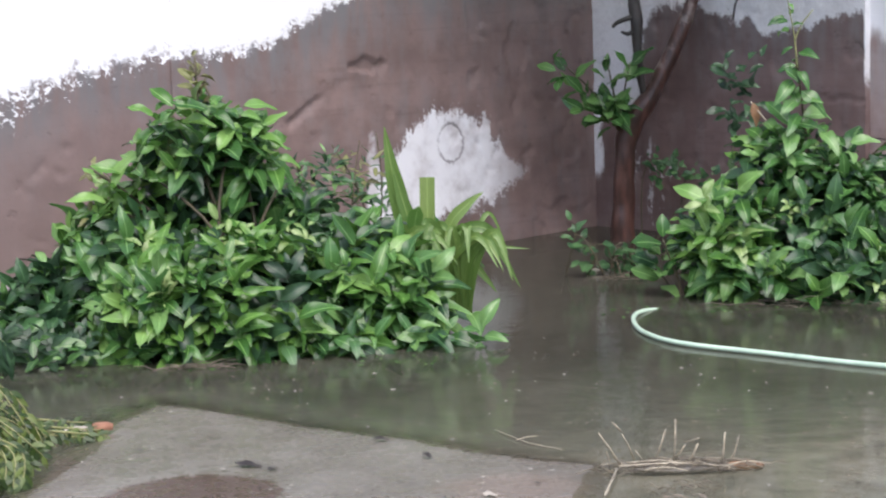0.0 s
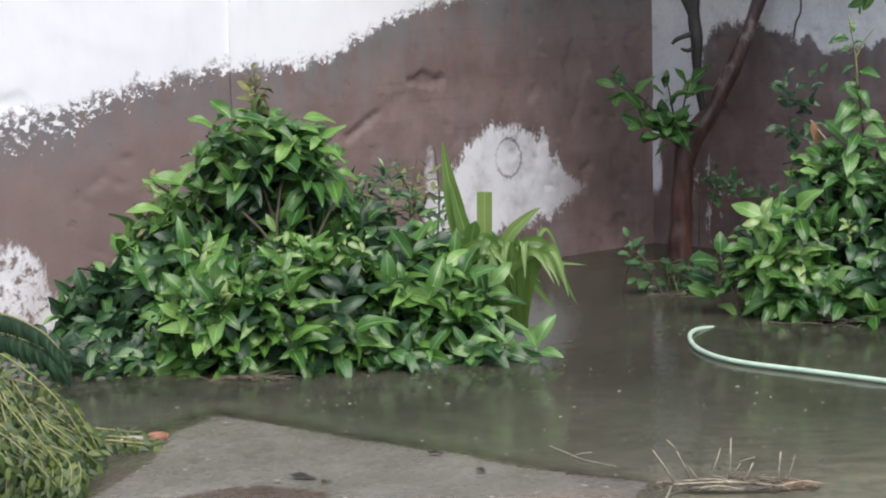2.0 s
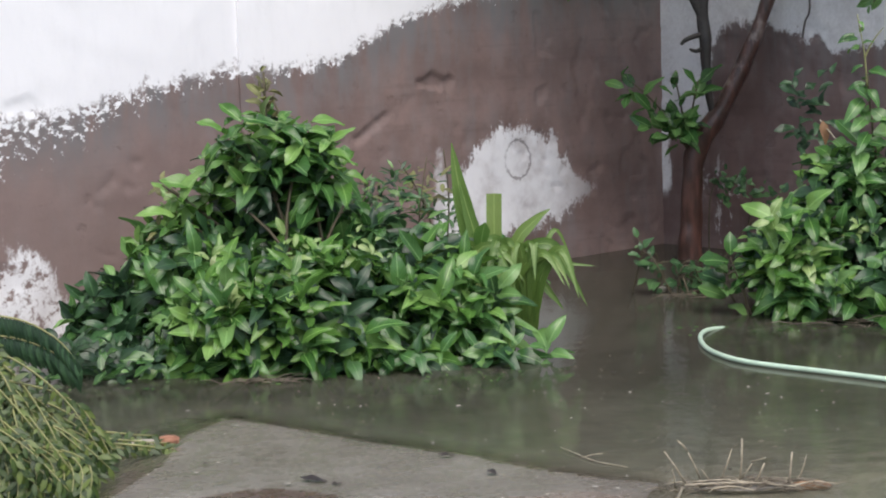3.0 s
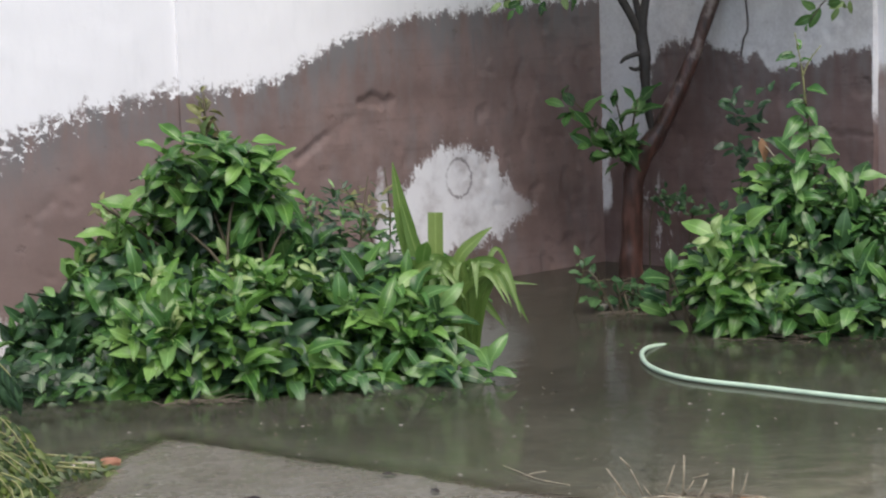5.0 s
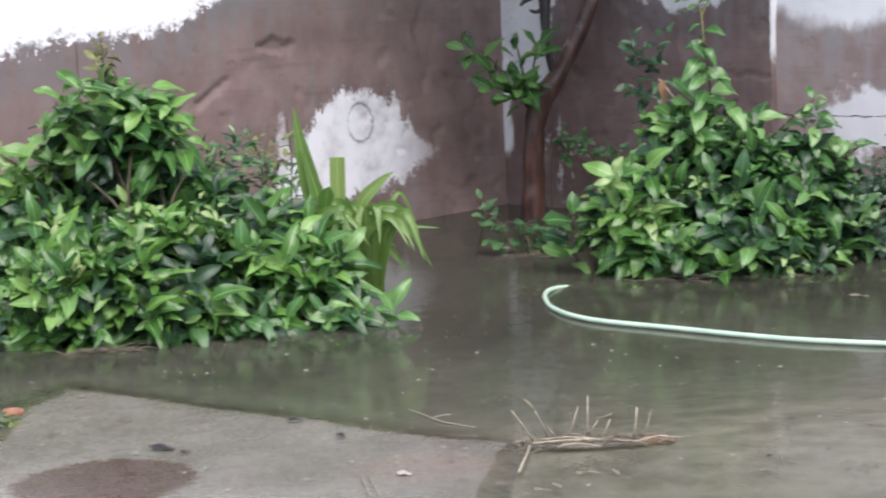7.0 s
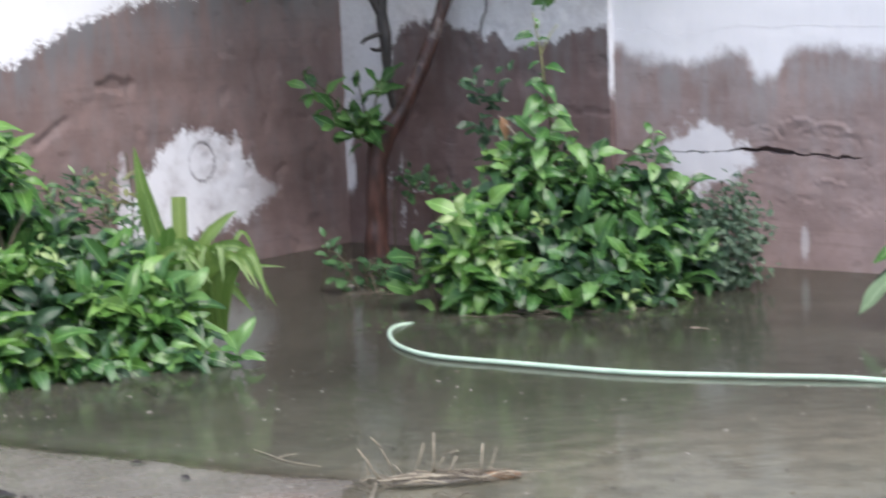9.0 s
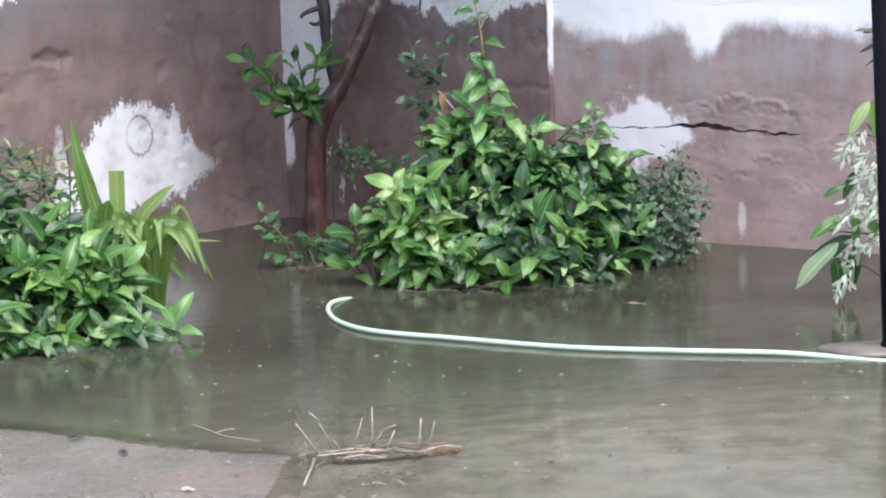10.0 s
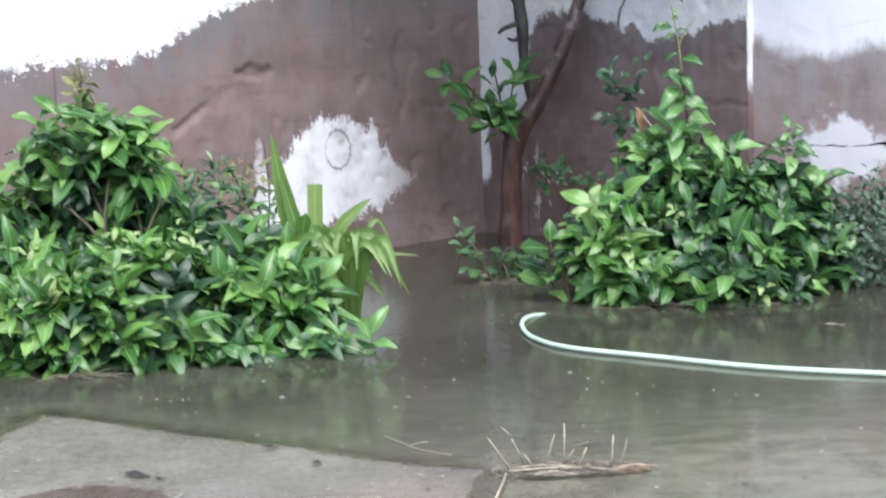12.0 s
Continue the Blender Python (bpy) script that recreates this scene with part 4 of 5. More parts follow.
vine = thing("vine", (1.05, 8.9, 0), "dark green creeper at the foot of the damp wall", "plant")
vl = Leaves(leaf_set(0.06, 0.035, 44, 5, 4))
r3 = random.Random(5)
for i in range(26):
    t = r3.random()
    shoot(vl, (0.93 + 0.42 * t, 8.92 - 0.30 * t, 0.36 - 0.12 * t + r3.uniform(-0.05, 0.05)), (r3.uniform(-0.5, 0.5), -0.6, 0.6), 3, 0.9, M_mid, r3)
vl.build(vine, 80)
stems(vine, (0.98, 8.92, 0), [(0.95, 8.92, 0.35), (1.1, 8.82, 0.33), (1.3, 8.7, 0.24)], r3, M_twig, 0.004)

# ---- tree in the corner ----
tree = thing("tree", (0.81, 8.82, 0), "slender reddish-barked tree leaning in the wall corner", "tree")
r4 = random.Random(77)


def limb(name, points, radii, mat, label=""):
    path = smooth_path(points, 6)
    v, f = tube([p - tree.location for p in path], lerp_list(radii, len(path)), 12, 0.22, 3.0)
    return link(name, v, f, mat, tree, label)


Y = 8.82
limb("trunk", [(0.812, Y, -0.1), (0.812, Y, 0.02), (0.815, Y, 0.15), (0.824, Y, 0.30), (0.83, Y, 0.42), (0.86, Y, 0.52), (0.935, Y, 0.63), (1.03, Y, 0.80),
               (1.11, Y, 0.98), (1.167, Y, 1.136), (1.225, Y, 1.29), (1.30, Y - 0.10, 1.55), (1.36, Y - 0.22, 1.9), (1.40, Y - 0.32, 2.4)],
     [0.066, 0.058, 0.049, 0.047, 0.048, 0.050, 0.045, 0.037, 0.033, 0.031, 0.032, 0.028, 0.022, 0.010], M_bark, "wet reddish-brown trunk")
limb("limb", [(0.93, Y, 0.60), (0.905, Y - 0.01, 0.72), (0.893, Y - 0.01, 0.85), (0.890, Y - 0.01, 0.98), (0.882, Y, 1.10), (0.90, Y, 1.22), (0.935, Y, 1.36), (0.97, Y, 1.7), (0.95, Y, 2.2)],
     [0.014, 0.017, 0.021, 0.028, 0.027, 0.020, 0.017, 0.013, 0.007], M_darkbark)
limb("limb", [(0.882, Y, 1.07), (0.83, Y, 1.17), (0.775, Y, 1.28), (0.70, Y - 0.05, 1.45), (0.55, Y - 0.15, 1.8), (0.42, Y - 0.2, 2.1)], [0.022, 0.020, 0.019, 0.016, 0.012, 0.006], M_darkbark)
limb("limb", [(0.880, Y, 1.08), (0.862, Y, 1.20), (0.845, Y, 1.32), (0.83, Y + 0.05, 1.7), (0.75, Y + 0.1, 2.2)], [0.016, 0.015, 0.014, 0.011, 0.006], M_darkbark)
limb("limb", [(1.225, Y, 1.283), (1.33, Y - 0.16, 1.287), (1.50, Y - 0.36, 1.275), (1.70, Y - 0.62, 1.235), (1.9, Y - 0.82, 1.28)], [0.018, 0.012, 0.010, 0.008, 0.004], M_darkbark)
limb("limb", [(1.225, Y, 1.285), (1.30, Y - 0.15, 1.25), (1.42, Y - 0.3, 1.265), (1.56, Y - 0.45, 1.30)], [0.009, 0.006, 0.005, 0.003], M_darkbark)
limb("limb", [(0.55, Y - 0.15, 1.8), (0.45, Y - 0.25, 1.5), (0.40, Y - 0.3, 1.25)], [0.009, 0.007, 0.003], M_darkbark)
limb("limb", [(1.36, Y - 0.22, 1.9), (1.53, Y - 0.45, 1.6), (1.60, Y - 0.65, 1.22)], [0.009, 0.007, 0.003], M_darkbark)
# broken stub below the fork of the thin limb
limb("stub", [(0.885, Y - 0.01, 1.0), (0.84, Y - 0.02, 0.99), (0.80, Y - 0.03, 0.975), (0.78, Y - 0.03, 0.955)], [0.014, 0.011, 0.010, 0.006], M_darkbark)
limb("stub", [(0.885, Y - 0.01, 0.94), (0.85, Y - 0.02, 0.925), (0.82, Y - 0.03, 0.935)], [0.012, 0.009, 0.005], M_darkbark)

sprout = Leaves(leaf_set(0.15, 0.066, 55, 8, 6, (0.1, 0.4), (0.1, 0.6)))
for x, z, ax, n, s in ((0.74, 0.60, (-0.2, -0.5, 1), 9, 1.05), (0.72, 0.63, (-0.4, -0.7, 0.8), 7, 0.9), (0.79, 0.64, (0.2, -0.7, 0.8), 6, 0.9), (0.70, 0.57, (-0.8, -0.3, 0.6), 6, 0.9), (0.82, 0.60, (0.6, -0.4, 0.7), 6, 0.9), (0.66, 0.66, (-0.9, -0.2, 0.5), 4, 0.7),
                       (0.60, 0.70, (-1, -0.1, 0.7), 4, 0.9), (0.51, 0.80, (-0.7, -0.3, 0.9), 3, 0.85), (0.63, 0.60, (-0.9, -0.4, 0.3), 4, 0.8), (0.55, 0.79, (-0.8, -0.1, 1), 4, 0.9), (0.74, 0.78, (0, -0.3, 1), 4, 1.15), (0.85, 0.78, (0.2, -0.3, 1), 4, 1.05), (0.76, 0.68, (0, -0.5, 1), 3, 0.9)):
    shoot(sprout, (x, 8.72, z), ax, n, s, M_leaf, r4, (25, 80))
# crown, most of it above the view; a few twigs hang into it
for i in range(400):
    g = Vector((r4.gauss(0, 1), r4.gauss(0, 1), r4.gauss(0, 1))).normalized() * r4.uniform(0.55, 1.0)
    p = Vector((1.15 + 1.25 * g.x, 8.15 + 1.15 * g.y, 2.25 + 0.72 * g.z))
    if p.z < 2.25 and (p.y - p.x > 8.5 or (p.x - 0.765) * 0.7309 + (p.y - 9.425) * 0.6826 > -0.16):
        continue
    shoot(sprout, p, g + Vector((0, -0.1, 0.4)), 6, 0.95, M_leaf, r4, sag=0.4)
for x, z, n in ((0.26, 1.24, 4), (0.36, 1.28, 4), (0.42, 1.22, 4), (0.52, 1.27, 4), (0.58, 1.26, 3), (0.31, 1.21, 3), (1.64, 1.24, 4), (1.70, 1.17, 4), (1.60, 1.16, 3), (1.56, 1.11, 3)):
    shoot(sprout, (x, 8.52, z) if x < 1 else (x * 0.957, 8.15, z), (r4.uniform(-0.5, 0.5), -0.3, -0.2), n, 0.6, M_leaf if r4.random() < 0.6 else M_young, r4, (30, 80))
sprout.build(tree, 90)
for tip in ((0.56, 8.73, 0.80), (0.70, 8.73, 0.60), (0.75, 8.73, 0.80), (0.85, 8.74, 0.80)):
    path = smooth_path([(0.80, 8.79, 0.50), (0.5 * (0.8 + tip[0]), 8.75, 0.5 * (0.5 + tip[2]) + 0.03), tip], 4)
    v, f = tube([p - tree.location for p in path], lerp_list([0.006, 0.003], len(path)), 6)
    link("twig", v, f, M_twig, tree)
for a, b in (((0.40, 8.52, 1.25), (0.26, 8.52, 1.24)), ((0.40, 8.52, 1.25), (0.58, 8.52, 1.27)), ((1.60, 8.15, 1.22), (1.50, 8.15, 1.11))):
    v, f = tube([Vector(p) - tree.location for p in smooth_path([a, Vector(a).lerp(Vector(b), 0.5) + Vector((0, 0, 0.015)), b], 3)], [0.003] * 7, 5)
    link("twig", v, f, M_twig, tree)

# ---- garden hose ----
hose_path = smooth_path([(1.05, 7.12, -0.03), (0.86, 7.02, -0.035), (0.745, 6.92, -0.004), (0.672, 6.80, 0.008), (0.640, 6.63, 0.008), (0.655, 6.40, 0.008), (0.745, 6.19, 0.009),
                         (0.967, 5.985, 0.009), (1.268, 5.725, 0.009), (1.572, 5.56, 0.009), (1.80, 5.455, 0.009), (1.92, 5.385, 0.006), (2.02, 5.32, 0.0), (2.12, 5.255, -0.003), (2.5, 5.05, -0.004), (3.2, 4.9, -0.004)], 8)
v, f = tube([p - Vector((0.64, 6.63, 0)) for p in hose_path], [0.0083] * len(hose_path), 12)
hose = link("garden_hose", v, f, M_hose)
hose.location = (0.64, 6.63, 0)
tagged(hose, "pale green rubber garden hose lying in a bend on the water", "hose")

# ---- post ----
post = thing("metal_post", (2.181, 5.43, 0.008), "dark navy painted steel pipe post on a concrete footing", "post")
v, f = tube([(0, 0, 0.0), (-0.010, 0, 0.35), (-0.032, 0, 1.05), (-0.08, 0, 2.7)], [0.0305] * 4, 24)
link("pipe", v, f, M_post, post)
v, f = tube([(0, 0, -0.002), (0, 0, 0.012), (0, 0, 0.016)], [0.036, 0.036, 0.031], 24)
link("collar", v, f, M_post, post, "dark collar at the foot")


def build_footing():
    verts, faces = [], []
    n = 28
    for ring, (k, z) in enumerate(((1.0, -0.08), (0.99, -0.004), (0.93, 0.008), (0.5, 0.010))):
        for i in range(n):
            a = 2 * pi * i / n
            sq = 1 / max(abs(cos(a)), abs(sin(a))) ** 0.7
            q = k * sq * (1 + 0.06 * noise.noise(Vector((cos(a) * 2, sin(a) * 2, 4))))
            verts.append((0.21 * q * cos(a) - 0.045 * q * sin(a), 0.10 * q * sin(a), z + 0.002 * noise.noise(Vector((cos(a) * 3, sin(a) * 3, k)))))
    for j in range(3):
        for i in range(n):
            a, b = j * n + i, j * n + (i + 1) % n
            faces.append((a, b, b + n, a + n))
    faces.append(tuple(range(3 * n, 4 * n)))
    ob = link("footing", verts, faces, M_footing)
    ob.location = (2.20, 5.44, 0)
    tagged(ob, "low worn concrete footing round the post, level with the water", "footing", kind="structure")


build_footing()

# ---- shrub behind the post ----
shrub = thing("shrub", (2.62, 6.2, 0), "shrub with large pale-backed leaves drooping over the water", "shrub")
r5 = random.Random(91)
broad = Leaves(leaf_set(0.20, 0.062, 61, 5, 8, (0.15, 0.5), (0.2, 0.7)))
for p, d, u, s, mat in (((2.30, 6.2, 0.205), (-0.78, -0.1, -0.62), (-0.55, -0.7, 0.5), 1.12, M_underside), ((2.33, 6.2, 0.30), (-0.95, -0.1, -0.45), (-0.2, -0.8, 0.7), 0.72, M_bright),
                        ((2.30, 6.22, 0.16), (0.10, 0, -1), (-0.6, -0.8, 0.1), 0.75, M_leaf), ((2.36, 6.2, 0.31), (0.02, 0, -1), (-0.4, -0.9, 0.1), 0.65, M_bright),
                        ((2.41, 6.2, 0.67), (-0.55, -0.1, -0.75), (-0.3, -0.9, 0.4), 0.65, M_young), ((2.43, 6.2, 0.68), (0.05, -0.1, -1), (-0.3, -0.9, 0.4), 0.75, M_bright),
                        ((2.36, 6.24, 0.22), (-0.85, 0, -0.5), (-0.2, -0.9, 0.5), 0.95, M_deep), ((2.44, 6.2, 0.34), (-0.2, 0, -0.95), (-0.4, -0.9, 0.3), 0.7, M_leaf),
                        ((2.36, 6.2, 0.44), (-0.45, 0, -0.9), (-0.4, -0.9, 0.3), 0.5, M_leaf), ((2.33, 6.2, 0.40), (-0.75, 0, -0.3), (-0.2, -0.9, 0.5), 0.45, M_leaf), ((2.38, 6.23, 0.20), (-0.2, 0, -1), (-0.4, -0.9, 0.3), 0.9, M_leaf),
                        ((2.52, 6.2, 0.60), (0.6, -0.1, -0.3), (0.2, -0.9, 0.5), 0.8, M_young), ((2.50, 6.2, 0.72), (0.7, 0, 0.1), (0.2, -0.9, 0.5), 0.8, M_leaf),
                        ((2.48, 6.2, 0.52), (0.4, 0, -0.8), (0.2, -0.9, 0.5), 0.9, M_leaf)):
    broad.add(r5.randrange(8), turn_to(d, u, p, s), mat)
spray = [(2.36, 0.42), (2.38, 0.36), (2.34, 0.34), (2.31, 0.28), (2.36, 0.26), (2.40, 0.30), (2.33, 0.17), (2.38, 0.19), (2.27, 0.06), (2.30, 0.10), (2.29, 0.50), (2.33, 0.54), (2.40, 0.44), (2.44, 0.30),
         (2.47, 0.36), (2.50, 0.28), (2.36, 0.48), (2.42, 0.22), (2.52, 0.42)]
broad.build(shrub, 20)
tiny = Leaves(leaf_set(0.048, 0.016, 62, 5, 4))
for x, z in spray:
    for q in range(3):
        shoot(tiny, (x + r5.uniform(-0.02, 0.02), 6.16 + r5.uniform(-0.03, 0.03), z + r5.uniform(-0.02, 0.02)), (-0.8, -0.3, -0.7), 5, 1.0, M_pale, r5, (15, 75))
for x, z, d in ((2.44, 0.83, (-0.6, 0, -0.8)), (2.43, 0.86, (-0.8, 0, -0.5)), (2.42, 0.90, (-0.9, 0, 0.1)), (2.52, 0.80, (0.3, 0, -0.9)), (2.54, 0.76, (0.7, 0, -0.3)), (2.47, 0.80, (-0.4, 0, -0.9))):
    for q in range(2):
        tiny.add(q, turn_to(d, (0.8, -0.5, 0.3), (x + q * 0.02, 6.2, z), 1.15), M_weed)
tiny.build(shrub, 80)
stems(shrub, (2.62, 6.2, 0), [(2.44, 6.2, 0.92), (2.4, 6.2, 0.6), (2.3, 6.2, 0.5), (2.35, 6.2, 0.38), (2.26, 6.2, 0.25), (2.30, 6.2, 0.12), (2.54, 6.2, 0.8)], r5, M_twig, 0.005)

# ---- heap of cut feathery branches ----
heap = thing("cut_branches", (-1.35, 4.85, 0), "heap of cut feathery yellow-green branches on the slab's edge", "branches")
r6 = random.Random(14)
leaflet = blade_mesh(0.034, 0.0125, 0.15, 0.4, 0.0, 3, 0.45)


def frond(points, count, size, mat):
    path = smooth_path(points, 6)
    v, f = tube([p - heap.location for p in path], lerp_list([0.0042, 0.0014], len(path)), 5)
    stalk = link("branch", v, f, M_stalk, heap)
    vs, fs, us, base = [], [], [], 0
    n = len(path) - 1
    for i in range(count):
        t = (i + 0.5) / count * n * 0.97 + n * 0.03
        a, b = path[int(t)], path[min(n, int(t) + 1)]
        p = a.lerp(b, t - int(t))
        d = (b - a).normalized()
        side = d.cross(Vector((0.2, -0.8, 0.6))).normalized() * (1 if i % 2 else -1)
        g = d * 0.55 + side * 0.7 + Vector((r6.uniform(-0.7, 0.7), r6.uniform(-0.7, 0.4), -0.5 + r6.uniform(-0.6, 0.6)))
        m = np.array(Matrix.Translation(-heap.location) @ turn_to(g, (r6.uniform(-0.3, 0.3), -0.7, 0.6), p, size * r6.uniform(0.75, 1.2)))
        lv, lf, lu = leaflet
        vs.append(lv @ m[:3, :3].T + m[:3, 3])
        fs.append(lf + base)
        us.append(lu)
        base += len(lv)
    ob = link("foliage", np.concatenate(vs), np.concatenate(fs), mat, stalk, "", np.concatenate(us))
    tagged(ob, kind="stuff")


for i in range(80):
    t = r6.random()
    x0, y0, z0 = -1.62 + 0.25 * r6.random(), 4.75 + 0.45 * r6.random(), 0.16 + 0.16 * r6.random()
    x1 = -1.30 + 0.27 * t + r6.uniform(-0.03, 0.03)
    y1 = 4.60 + 0.45 * r6.random()
    z1 = max(0.015, 0.02 + 0.10 * (1 - t) * r6.random())
    top = max(z0, 0.28 - 0.42 * max(0.0, x1 + 1.30)) - 0.07 * r6.random()
    frond([(x0, y0, z0), (0.6 * x0 + 0.4 * x1, 0.6 * y0 + 0.4 * y1, top), (0.22 * x0 + 0.78 * x1, y1, 0.62 * top + 0.38 * z1), (x1, y1 - 0.02, z1)], 46, r6.uniform(0.8, 1.2), M_feather)
for i in range(14):
    x1 = -1.30 + 0.28 * i / 13
    frond([(-1.45, 4.9, 0.2), (-1.38 + 0.4 * (x1 + 1.3), 4.78, 0.22 - 0.3 * (x1 + 1.3)), (x1 - 0.02, 4.66, 0.09), (x1, 4.60, 0.008)], 54, 1.1, M_feather)
for q in ((-0.98, 5.28, 0.012), (-0.93, 5.18, 0.012), (-0.90, 5.12, 0.010), (-1.02, 5.22, 0.012), (-0.95, 5.10, 0.010), (-0.99, 5.14, 0.012)):
    frond([(q[0] - 0.2, q[1] - 0.08, 0.05), (q[0] - 0.1, q[1] - 0.04, 0.03), (q[0] - 0.04, q[1] - 0.01, 0.016), q], 22, 0.9, M_feather)

# dark drooping frond of another plant behind the heap
palm = thing("fern", (-1.62, 5.9, 0), "dark green drooping fern-like leaves by the wall", "fern")
pl = Leaves([blade_mesh(0.085, 0.024, 0.3, 0.6, 0.0, 5, 0.4)])
for k in range(2):
    path = smooth_path([(-1.75, 5.9 + 0.05 * k, 0.05), (-1.66, 5.85, 0.25 - 0.05 * k), (-1.50, 5.82, 0.265 - 0.06 * k), (-1.37, 5.80, 0.21 - 0.05 * k), (-1.30, 5.80, 0.13 - 0.03 * k)], 12)
    v, f = tube([p - palm.location for p in path], lerp_list([0.005, 0.002], len(path)), 5)
    link("stem", v, f, M_stalk, palm)
    for i in range(8, len(path) - 1):
        for s in (-1, 1):
            pl.add(0, turn_to((s * 0.25, -0.2 * s, -1), (0.3, -0.9, 0.2), path[i], r6.uniform(0.8, 1.1)), M_deep)
pl.build(palm, 250)
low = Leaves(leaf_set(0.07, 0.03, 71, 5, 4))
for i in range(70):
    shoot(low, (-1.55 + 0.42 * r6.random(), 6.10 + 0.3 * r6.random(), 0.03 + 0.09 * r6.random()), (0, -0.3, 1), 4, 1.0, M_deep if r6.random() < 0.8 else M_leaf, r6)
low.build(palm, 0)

# ---- small things on the ground ----
def rough_stone(name, at, size, mat, label, category, seed, turn=0.0, square=0.0):
    bm = bmesh.new()
    if square:
        bmesh.ops.create_cube(bm, size=1.6)
        bmesh.ops.bevel(bm, geom=bm.edges[:], offset=0.14, segments=2, affect='EDGES')
        bmesh.ops.subdivide_edges(bm, edges=bm.edges[:], cuts=1, use_grid_fill=True)
    else:
        bmesh.ops.create_icosphere(bm, subdivisions=3, radius=1.0)
    for vert in bm.verts:
        vert.co *= 1 + 0.22 * noise.noise(vert.co * 1.7 + Vector((seed, 0, 0)))
        vert.co = Vector((vert.co.x * size[0], vert.co.y * size[1], vert.co.z * size[2]))
    me = bpy.data.meshes.new(name)
    bm.to_mesh(me)
    bm.free()
    me.polygons.foreach_set("use_smooth", [True] * len(me.polygons))
    me.materials.append(mat)
    ob = new(name, me)
    ob.matrix_basis = pose(*at, 0, 0, turn)
    return tagged(ob, label, category)


rough_stone("brick_piece", (-0.935, 5.235, 0.006), (0.030, 0.025, 0.016), M_brick, "broken orange brick piece lying at the slab's edge", "brick", 1.0, 20, 1)
rough_stone("stone", (-1.005, 5.225, 0.004), (0.045, 0.02, 0.010), M_stone, "flat pale stone beside the brick piece", "stone", 2.0, 5)
rough_stone("stone", (0.655, 7.80, 0.004), (0.030, 0.02, 0.018), M_stone, "small stone in the water by the tree", "stone", 3.0, 5)
rough_stone("stone", (0.61, 7.83, 0.004), (0.026, 0.02, 0.016), M_stone, "small stone in the water by the tree", "stone", 4.0, 40)


def fallen_leaf(at, length, width, turn, mat, label):
    v, f, uv = blade_mesh(length, width, 0.25, -0.25, 0.3, 6)
    ob = link("fallen_leaf", v, f, mat, None, "", uv)
    ob.matrix_basis = pose(*at, 0, 0, turn)
    tagged(ob, label, "leaf", "fallen leaves")


fallen_leaf((-0.46, 4.73, 0.006), 0.07, 0.03, 70, M_deaddark, "dark soaked leaf on the wet slab")
fallen_leaf((-0.045, 4.76, 0.009), 0.035, 0.02, 40, M_deaddark, "small dark soaked leaf on the wet slab")
fallen_leaf((-0.154, 4.967, 0.009), 0.04, 0.02, 80, M_deaddark, "small dark soaked leaf on the wet slab")
fallen_leaf((-0.42, 4.71, 0.006), 0.03, 0.014, 120, M_deaddark, "small dark soaked leaf on the wet slab")
fallen_leaf((0.105, 4.375, 0.007), 0.035, 0.022, 75, M_stone, "pale dry leaf flake on the wet slab")
for at, turn in (((0.53, 4.31, 0.004), 60), ((0.50, 4.33, 0.004), 130), ((0.40, 4.19, 0.005), 85), ((0.43, 4.20, 0.005), 30), ((0.32, 4.25, 0.008), 100), ((0.57, 4.30, 0.003), 20)):
    fallen_leaf(at, 0.038, 0.012, turn, M_litter, "pale shred of dead leaf on the silt")
fallen_leaf((1.70, 6.42, 0.002), 0.065, 0.02, 80, M_litter, "straw-coloured leaf floating on the water")

# dry leaf hanging on a twig of the tall shoot
dry = thing("dry_twig", (1.40, 7.42, 0.50), "dry brown twig with one curled dead leaf beside the bush", "twig")
v, f = tube([Vector(p) - dry.location for p in smooth_path([(1.40, 7.42, 0.45), (1.30, 7.5, 0.545), (1.20, 7.6, 0.68)], 4)], lerp_list([0.004, 0.003], 9), 6)
link("stem", v, f, M_straw, dry)
v, f, uv = blade_mesh(0.10, 0.045, 0.6, 0.3, 0.5, 6)
ob = link("leaf", v, f, M_dead, dry, "curled dead leaf", uv)
ob.matrix_basis = Matrix.Translation(-dry.location) @ turn_to((0.15, 0, -1), (0, -1, 0.2), (1.205, 7.58, 0.68), 1.0)
v, f, uv = blade_mesh(0.10, 0.07, 0.3, 0.5, 0.5, 6)
ob = link("leaf", v, f, M_deep, dry, "dark wilted leaf", uv)
ob.matrix_basis = Matrix.Translation(-dry.location) @ turn_to((0.1, 0, -1), (0, -1, 0.2), (1.24, 7.58, 0.59), 1.0)

wire_path = smooth_path([(1.34, 8.74, 2.04), (1.335, 8.73, 1.6), (1.328, 8.73, 1.28), (1.336, 8.72, 1.10), (1.318, 8.74, 1.04), (1.308, 8.75, 0.97)], 6)
v, f = tube([p - Vector((1.35, 8.79, 1.0)) for p in wire_path], [0.005] * len(wire_path), 6)
wire = link("hanging_wire", v, f, M_wire)
wire.location = (1.35, 8.79, 1.0)
tagged(wire, "thin grey wire hanging down the whitewashed wall", "wire")

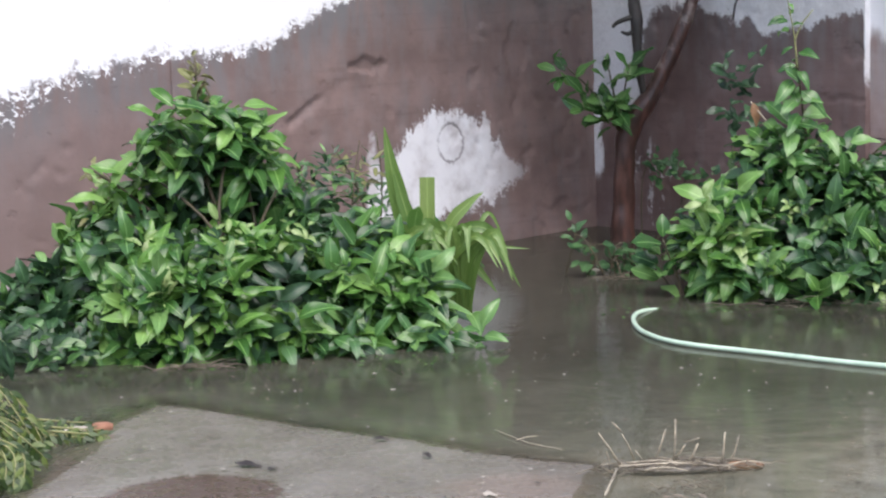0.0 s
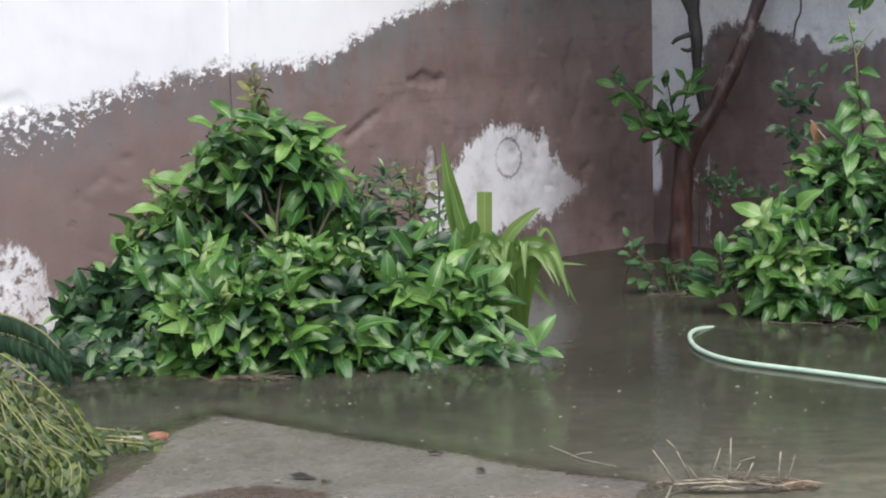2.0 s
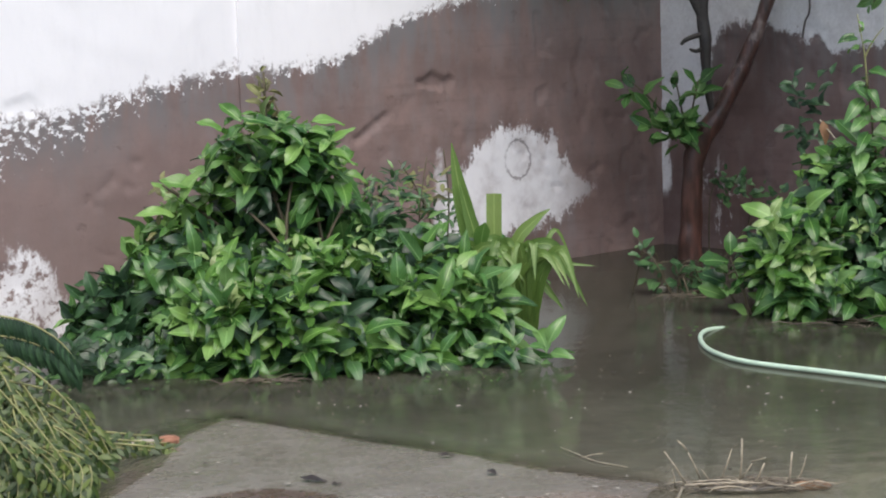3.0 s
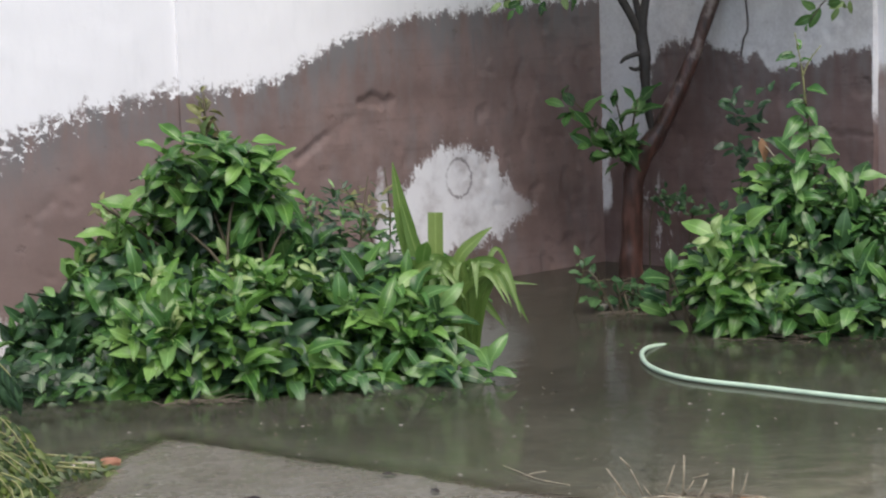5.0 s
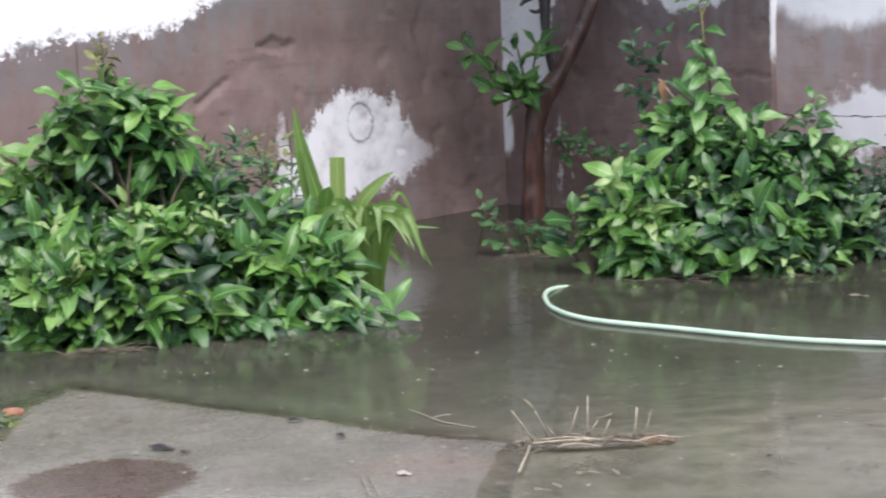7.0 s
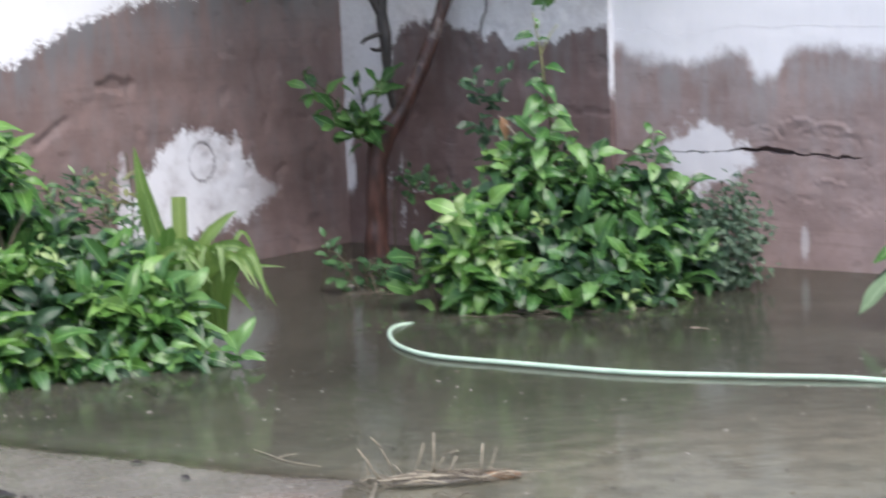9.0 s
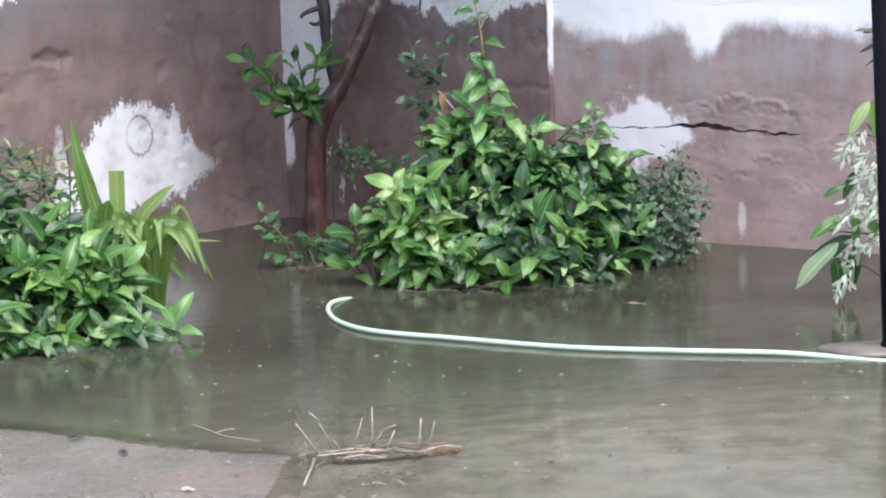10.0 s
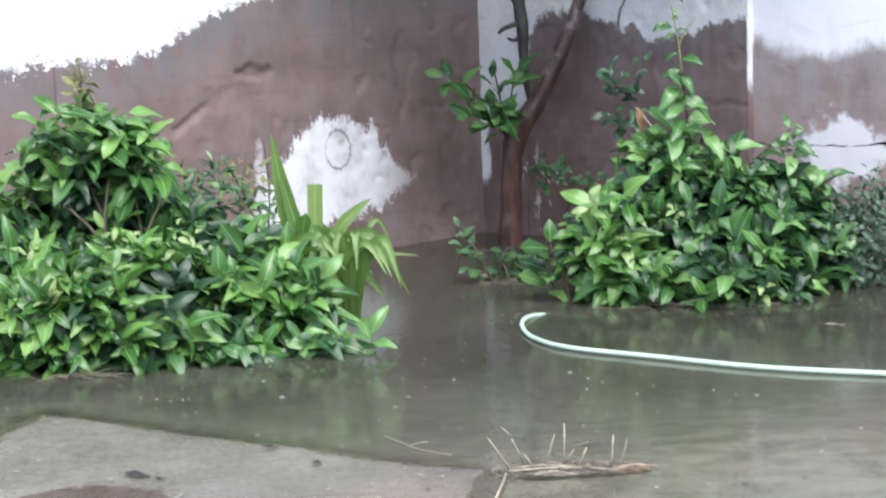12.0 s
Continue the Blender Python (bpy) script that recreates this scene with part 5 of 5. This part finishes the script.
# dead grass tuft
tuft = thing("dead_grass_tuft", (0.55, 4.6, 0), "flattened tuft of dead straw with upright cut stalks", "dry grass")
for (x0, z0, x1, z1, w) in ((0.405, 0.01, 0.354, 0.094, 0.0024), (0.44, 0.02, 0.41, 0.09, 0.002), (0.41, 0.09, 0.385, 0.12, 0.0022), (0.485, 0.01, 0.513, 0.097, 0.0022), (0.532, 0.0, 0.537, 0.121, 0.0028),
                            (0.563, 0.0, 0.589, 0.06, 0.003), (0.643, -0.02, 0.654, 0.086, 0.003), (0.667, 0.0, 0.688, 0.078, 0.0018), (0.535, 0.02, 0.56, 0.06, 0.002), (0.56, 0.06, 0.593, 0.074, 0.0018),
                            (0.38, 0.0, 0.372, 0.05, 0.0018), (0.47, 0.0, 0.44, 0.05, 0.0015)):
    v, f = tube([Vector((x0, 4.61, z0)) - tuft.location, Vector(((x0 + x1) / 2 + 0.002, 4.60, (z0 + z1) / 2)) - tuft.location, Vector((x1, 4.59, z1)) - tuft.location], [w, w, w * 0.8], 6)
    link("stalk", v, f, M_straw, tuft)


def straw_mat(parent, at, half, count, r, length, height, width=0.0022, mat=None):
    vs, fs = [], []
    for i in range(count):
        a = r.gauss(0, 0.45) + (pi if r.random() < 0.5 else 0)
        p = Vector((at[0] + half[0] * max(-1, min(1, r.gauss(0, 0.5))), at[1] + half[1] * max(-1, min(1, r.gauss(0, 0.5))), 0))
        ln = length * r.uniform(0.4, 1.2)
        d = Vector((cos(a), sin(a), r.uniform(-0.15, 0.3)))
        z = height * r.random() * max(0.15, 1 - abs(p.x - at[0]) / half[0])
        pts = [p + Vector((0, 0, z)), p + d * ln * 0.5 + Vector((0, 0, z + 0.006)), p + d * ln + Vector((0, 0, z - 0.004))]
        v, f = tube([q - parent.location for q in pts], [width, width, width * 0.6], 4)
        b = len(vs)
        vs += v
        fs += [tuple(q + b for q in face) for face in f]
    tagged(link("straw", vs, fs, mat or (M_straw if parent is tuft else M_litter), parent), kind="stuff")


r7 = random.Random(3)
for x0, y0, x1, y1, z, w in ((0.40, 4.585, 0.66, 4.565, 0.012, 0.0034), (0.42, 4.60, 0.58, 4.575, 0.016, 0.003), (0.46, 4.56, 0.56, 4.55, 0.008, 0.0026), (0.65, 4.57, 0.76, 4.595, 0.009, 0.0026), (0.36, 4.62, 0.45, 4.60, 0.008, 0.0022)):
    path = smooth_path([(x0, y0, z), ((x0 + x1) / 2, (y0 + y1) / 2 + 0.006, z + 0.005), (x1, y1, z * 0.7)], 4)
    v, f = tube([p - tuft.location for p in path], lerp_list([w, w * 0.5], len(path)), 6)
    link("stalk", v, f, M_straw, tuft)
straw_mat(tuft, (0.55, 4.60), (0.17, 0.04), 90, r7, 0.05, 0.018, 0.0010)
straw_mat(tuft, (0.55, 4.60), (0.19, 0.05), 130, r7, 0.075, 0.014, 0.0012, M_litter)
straw_mat(tuft, (0.52, 4.42), (0.10, 0.06), 26, r7, 0.05, 0.003, 0.0009, M_litter)
rough_stone("mud_clod", (0.56, 4.60, 0.0), (0.14, 0.030, 0.010), M_footing, "low clod of mud under the dead grass", "mud", 6.0)
rough_stone("mud_clod", (0.70, 4.605, 0.0), (0.045, 0.018, 0.013), M_dead, "reddish clod of earth beside the dead grass", "mud", 7.0)

stick = thing("straw_stick", (0.37, 4.45, 0.006), "pale straw stick lying from the slab into the water", "stick")
v, f = tube([Vector(p) - stick.location for p in ((0.394, 4.567, 0.012), (0.372, 4.46, 0.010), (0.345, 4.33, 0.010))], [0.0032, 0.003, 0.003], 6)
link("stalk", v, f, M_straw, stick)
for x0 in (-0.006, 0.012):
    piece = thing("straw_stick", (x0, 4.30, 0.007), "thin pale straw lying on the wet slab", "stick", "straws on the slab")
    v, f = tube([(-0.006, 0.085, 0.002), (0.004, 0.0, 0.004), (0.014, -0.09, 0.002)], [0.0017, 0.0017, 0.0012], 6)
    link("stalk", v, f, M_straw, piece)
twig = thing("floating_twig", (0.2, 4.92, 0.002), "thin pale twig floating along the slab's edge", "twig")
for pts in (((0.12, 5.05, 0.006), (0.16, 4.97, 0.006), (0.205, 4.89, 0.004), (0.28, 4.82, 0.003)), ((0.17, 4.93, 0.004), (0.20, 4.93, 0.012), (0.225, 4.92, 0.016))):
    v, f = tube([p - twig.location for p in smooth_path(pts, 4)], [0.0013] * (4 * (len(pts) - 1) + 1), 5)
    link("stalk", v, f, M_straw, twig)
root = thing("plant_litter", (-0.75, 6.1, 0), "dead stems and straw floating at the foot of the bush", "plant litter")
straw_mat(root, (-0.76, 6.08), (0.16, 0.03), 26, r7, 0.12, 0.012, 0.0013)
root2 = thing("plant_litter", (1.35, 6.92, 0), "dead stems and pale leaves floating at the foot of the bush", "plant litter")
straw_mat(root2, (1.30, 6.93), (0.30, 0.05), 34, r7, 0.16, 0.010, 0.0013)
root3 = thing("plant_litter", (0.62, 7.6, 0), "dead stems floating near the tree", "plant litter")
straw_mat(root3, (0.64, 7.62), (0.12, 0.05), 10, r7, 0.14, 0.008, 0.0013)


def flecks(name, label, count, area, mat, r, size, z):
    vs, fs = [], []
    for i in range(count):
        x, y = r.uniform(*area[0]), r.uniform(*area[1])
        a, s = r.uniform(0, pi), size * r.uniform(0.4, 1.5)
        w = s * r.uniform(0.25, 0.8)
        b = len(vs)
        zz = z(x, y) + 0.001
        for q, (dx, dy) in enumerate(((-s, -w * 0.6), (s * 0.7, -w), (s, w * 0.5), (-s * 0.5, w))):
            vs.append((x + dx * cos(a) - dy * sin(a), y + dx * sin(a) + dy * cos(a), zz))
        vs.append((x, y, zz + 0.0025))
        fs += [(b, b + 1, b + 4), (b + 1, b + 2, b + 4), (b + 2, b + 3, b + 4), (b + 3, b, b + 4)]
    tagged(link(name, vs, fs, mat), label, "litter", kind="stuff")


def surface(x, y):
    return 0.007 if inside_depth(x, y) > 0.05 else 0.0005


# these small flecks also stand in for rain splashes on the water
flecks("floating_litter", "pale specks of straw, petals and rain splashes on the water and slab", 260, ((-1.0, 2.2), (4.2, 6.8)), M_litter, r7, 0.0045, surface)
flecks("floating_litter", "pale grit and petals on the shallow silt by the slab", 170, ((0.3, 2.3), (4.15, 5.3)), M_litter, r7, 0.006, surface)
flecks("floating_litter", "pale chips of plaster and petals on slab and silt", 120, ((-1.0, 2.2), (4.15, 5.9)), M_chip, r7, 0.0062, surface)
flecks("floating_litter", "brown specks of soaked leaf on the water and slab", 130, ((-1.0, 2.2), (4.3, 6.8)), M_deaddark, r7, 0.006, surface)
flecks("floating_litter", "green leaf scraps floating along the bushes", 60, ((0.5, 2.0), (6.7, 7.0)), M_leaf, r7, 0.010, surface)
flecks("floating_litter", "green leaf scraps floating along the bushes", 50, ((-1.4, 0.05), (6.0, 6.2)), M_leaf, r7, 0.010, surface)
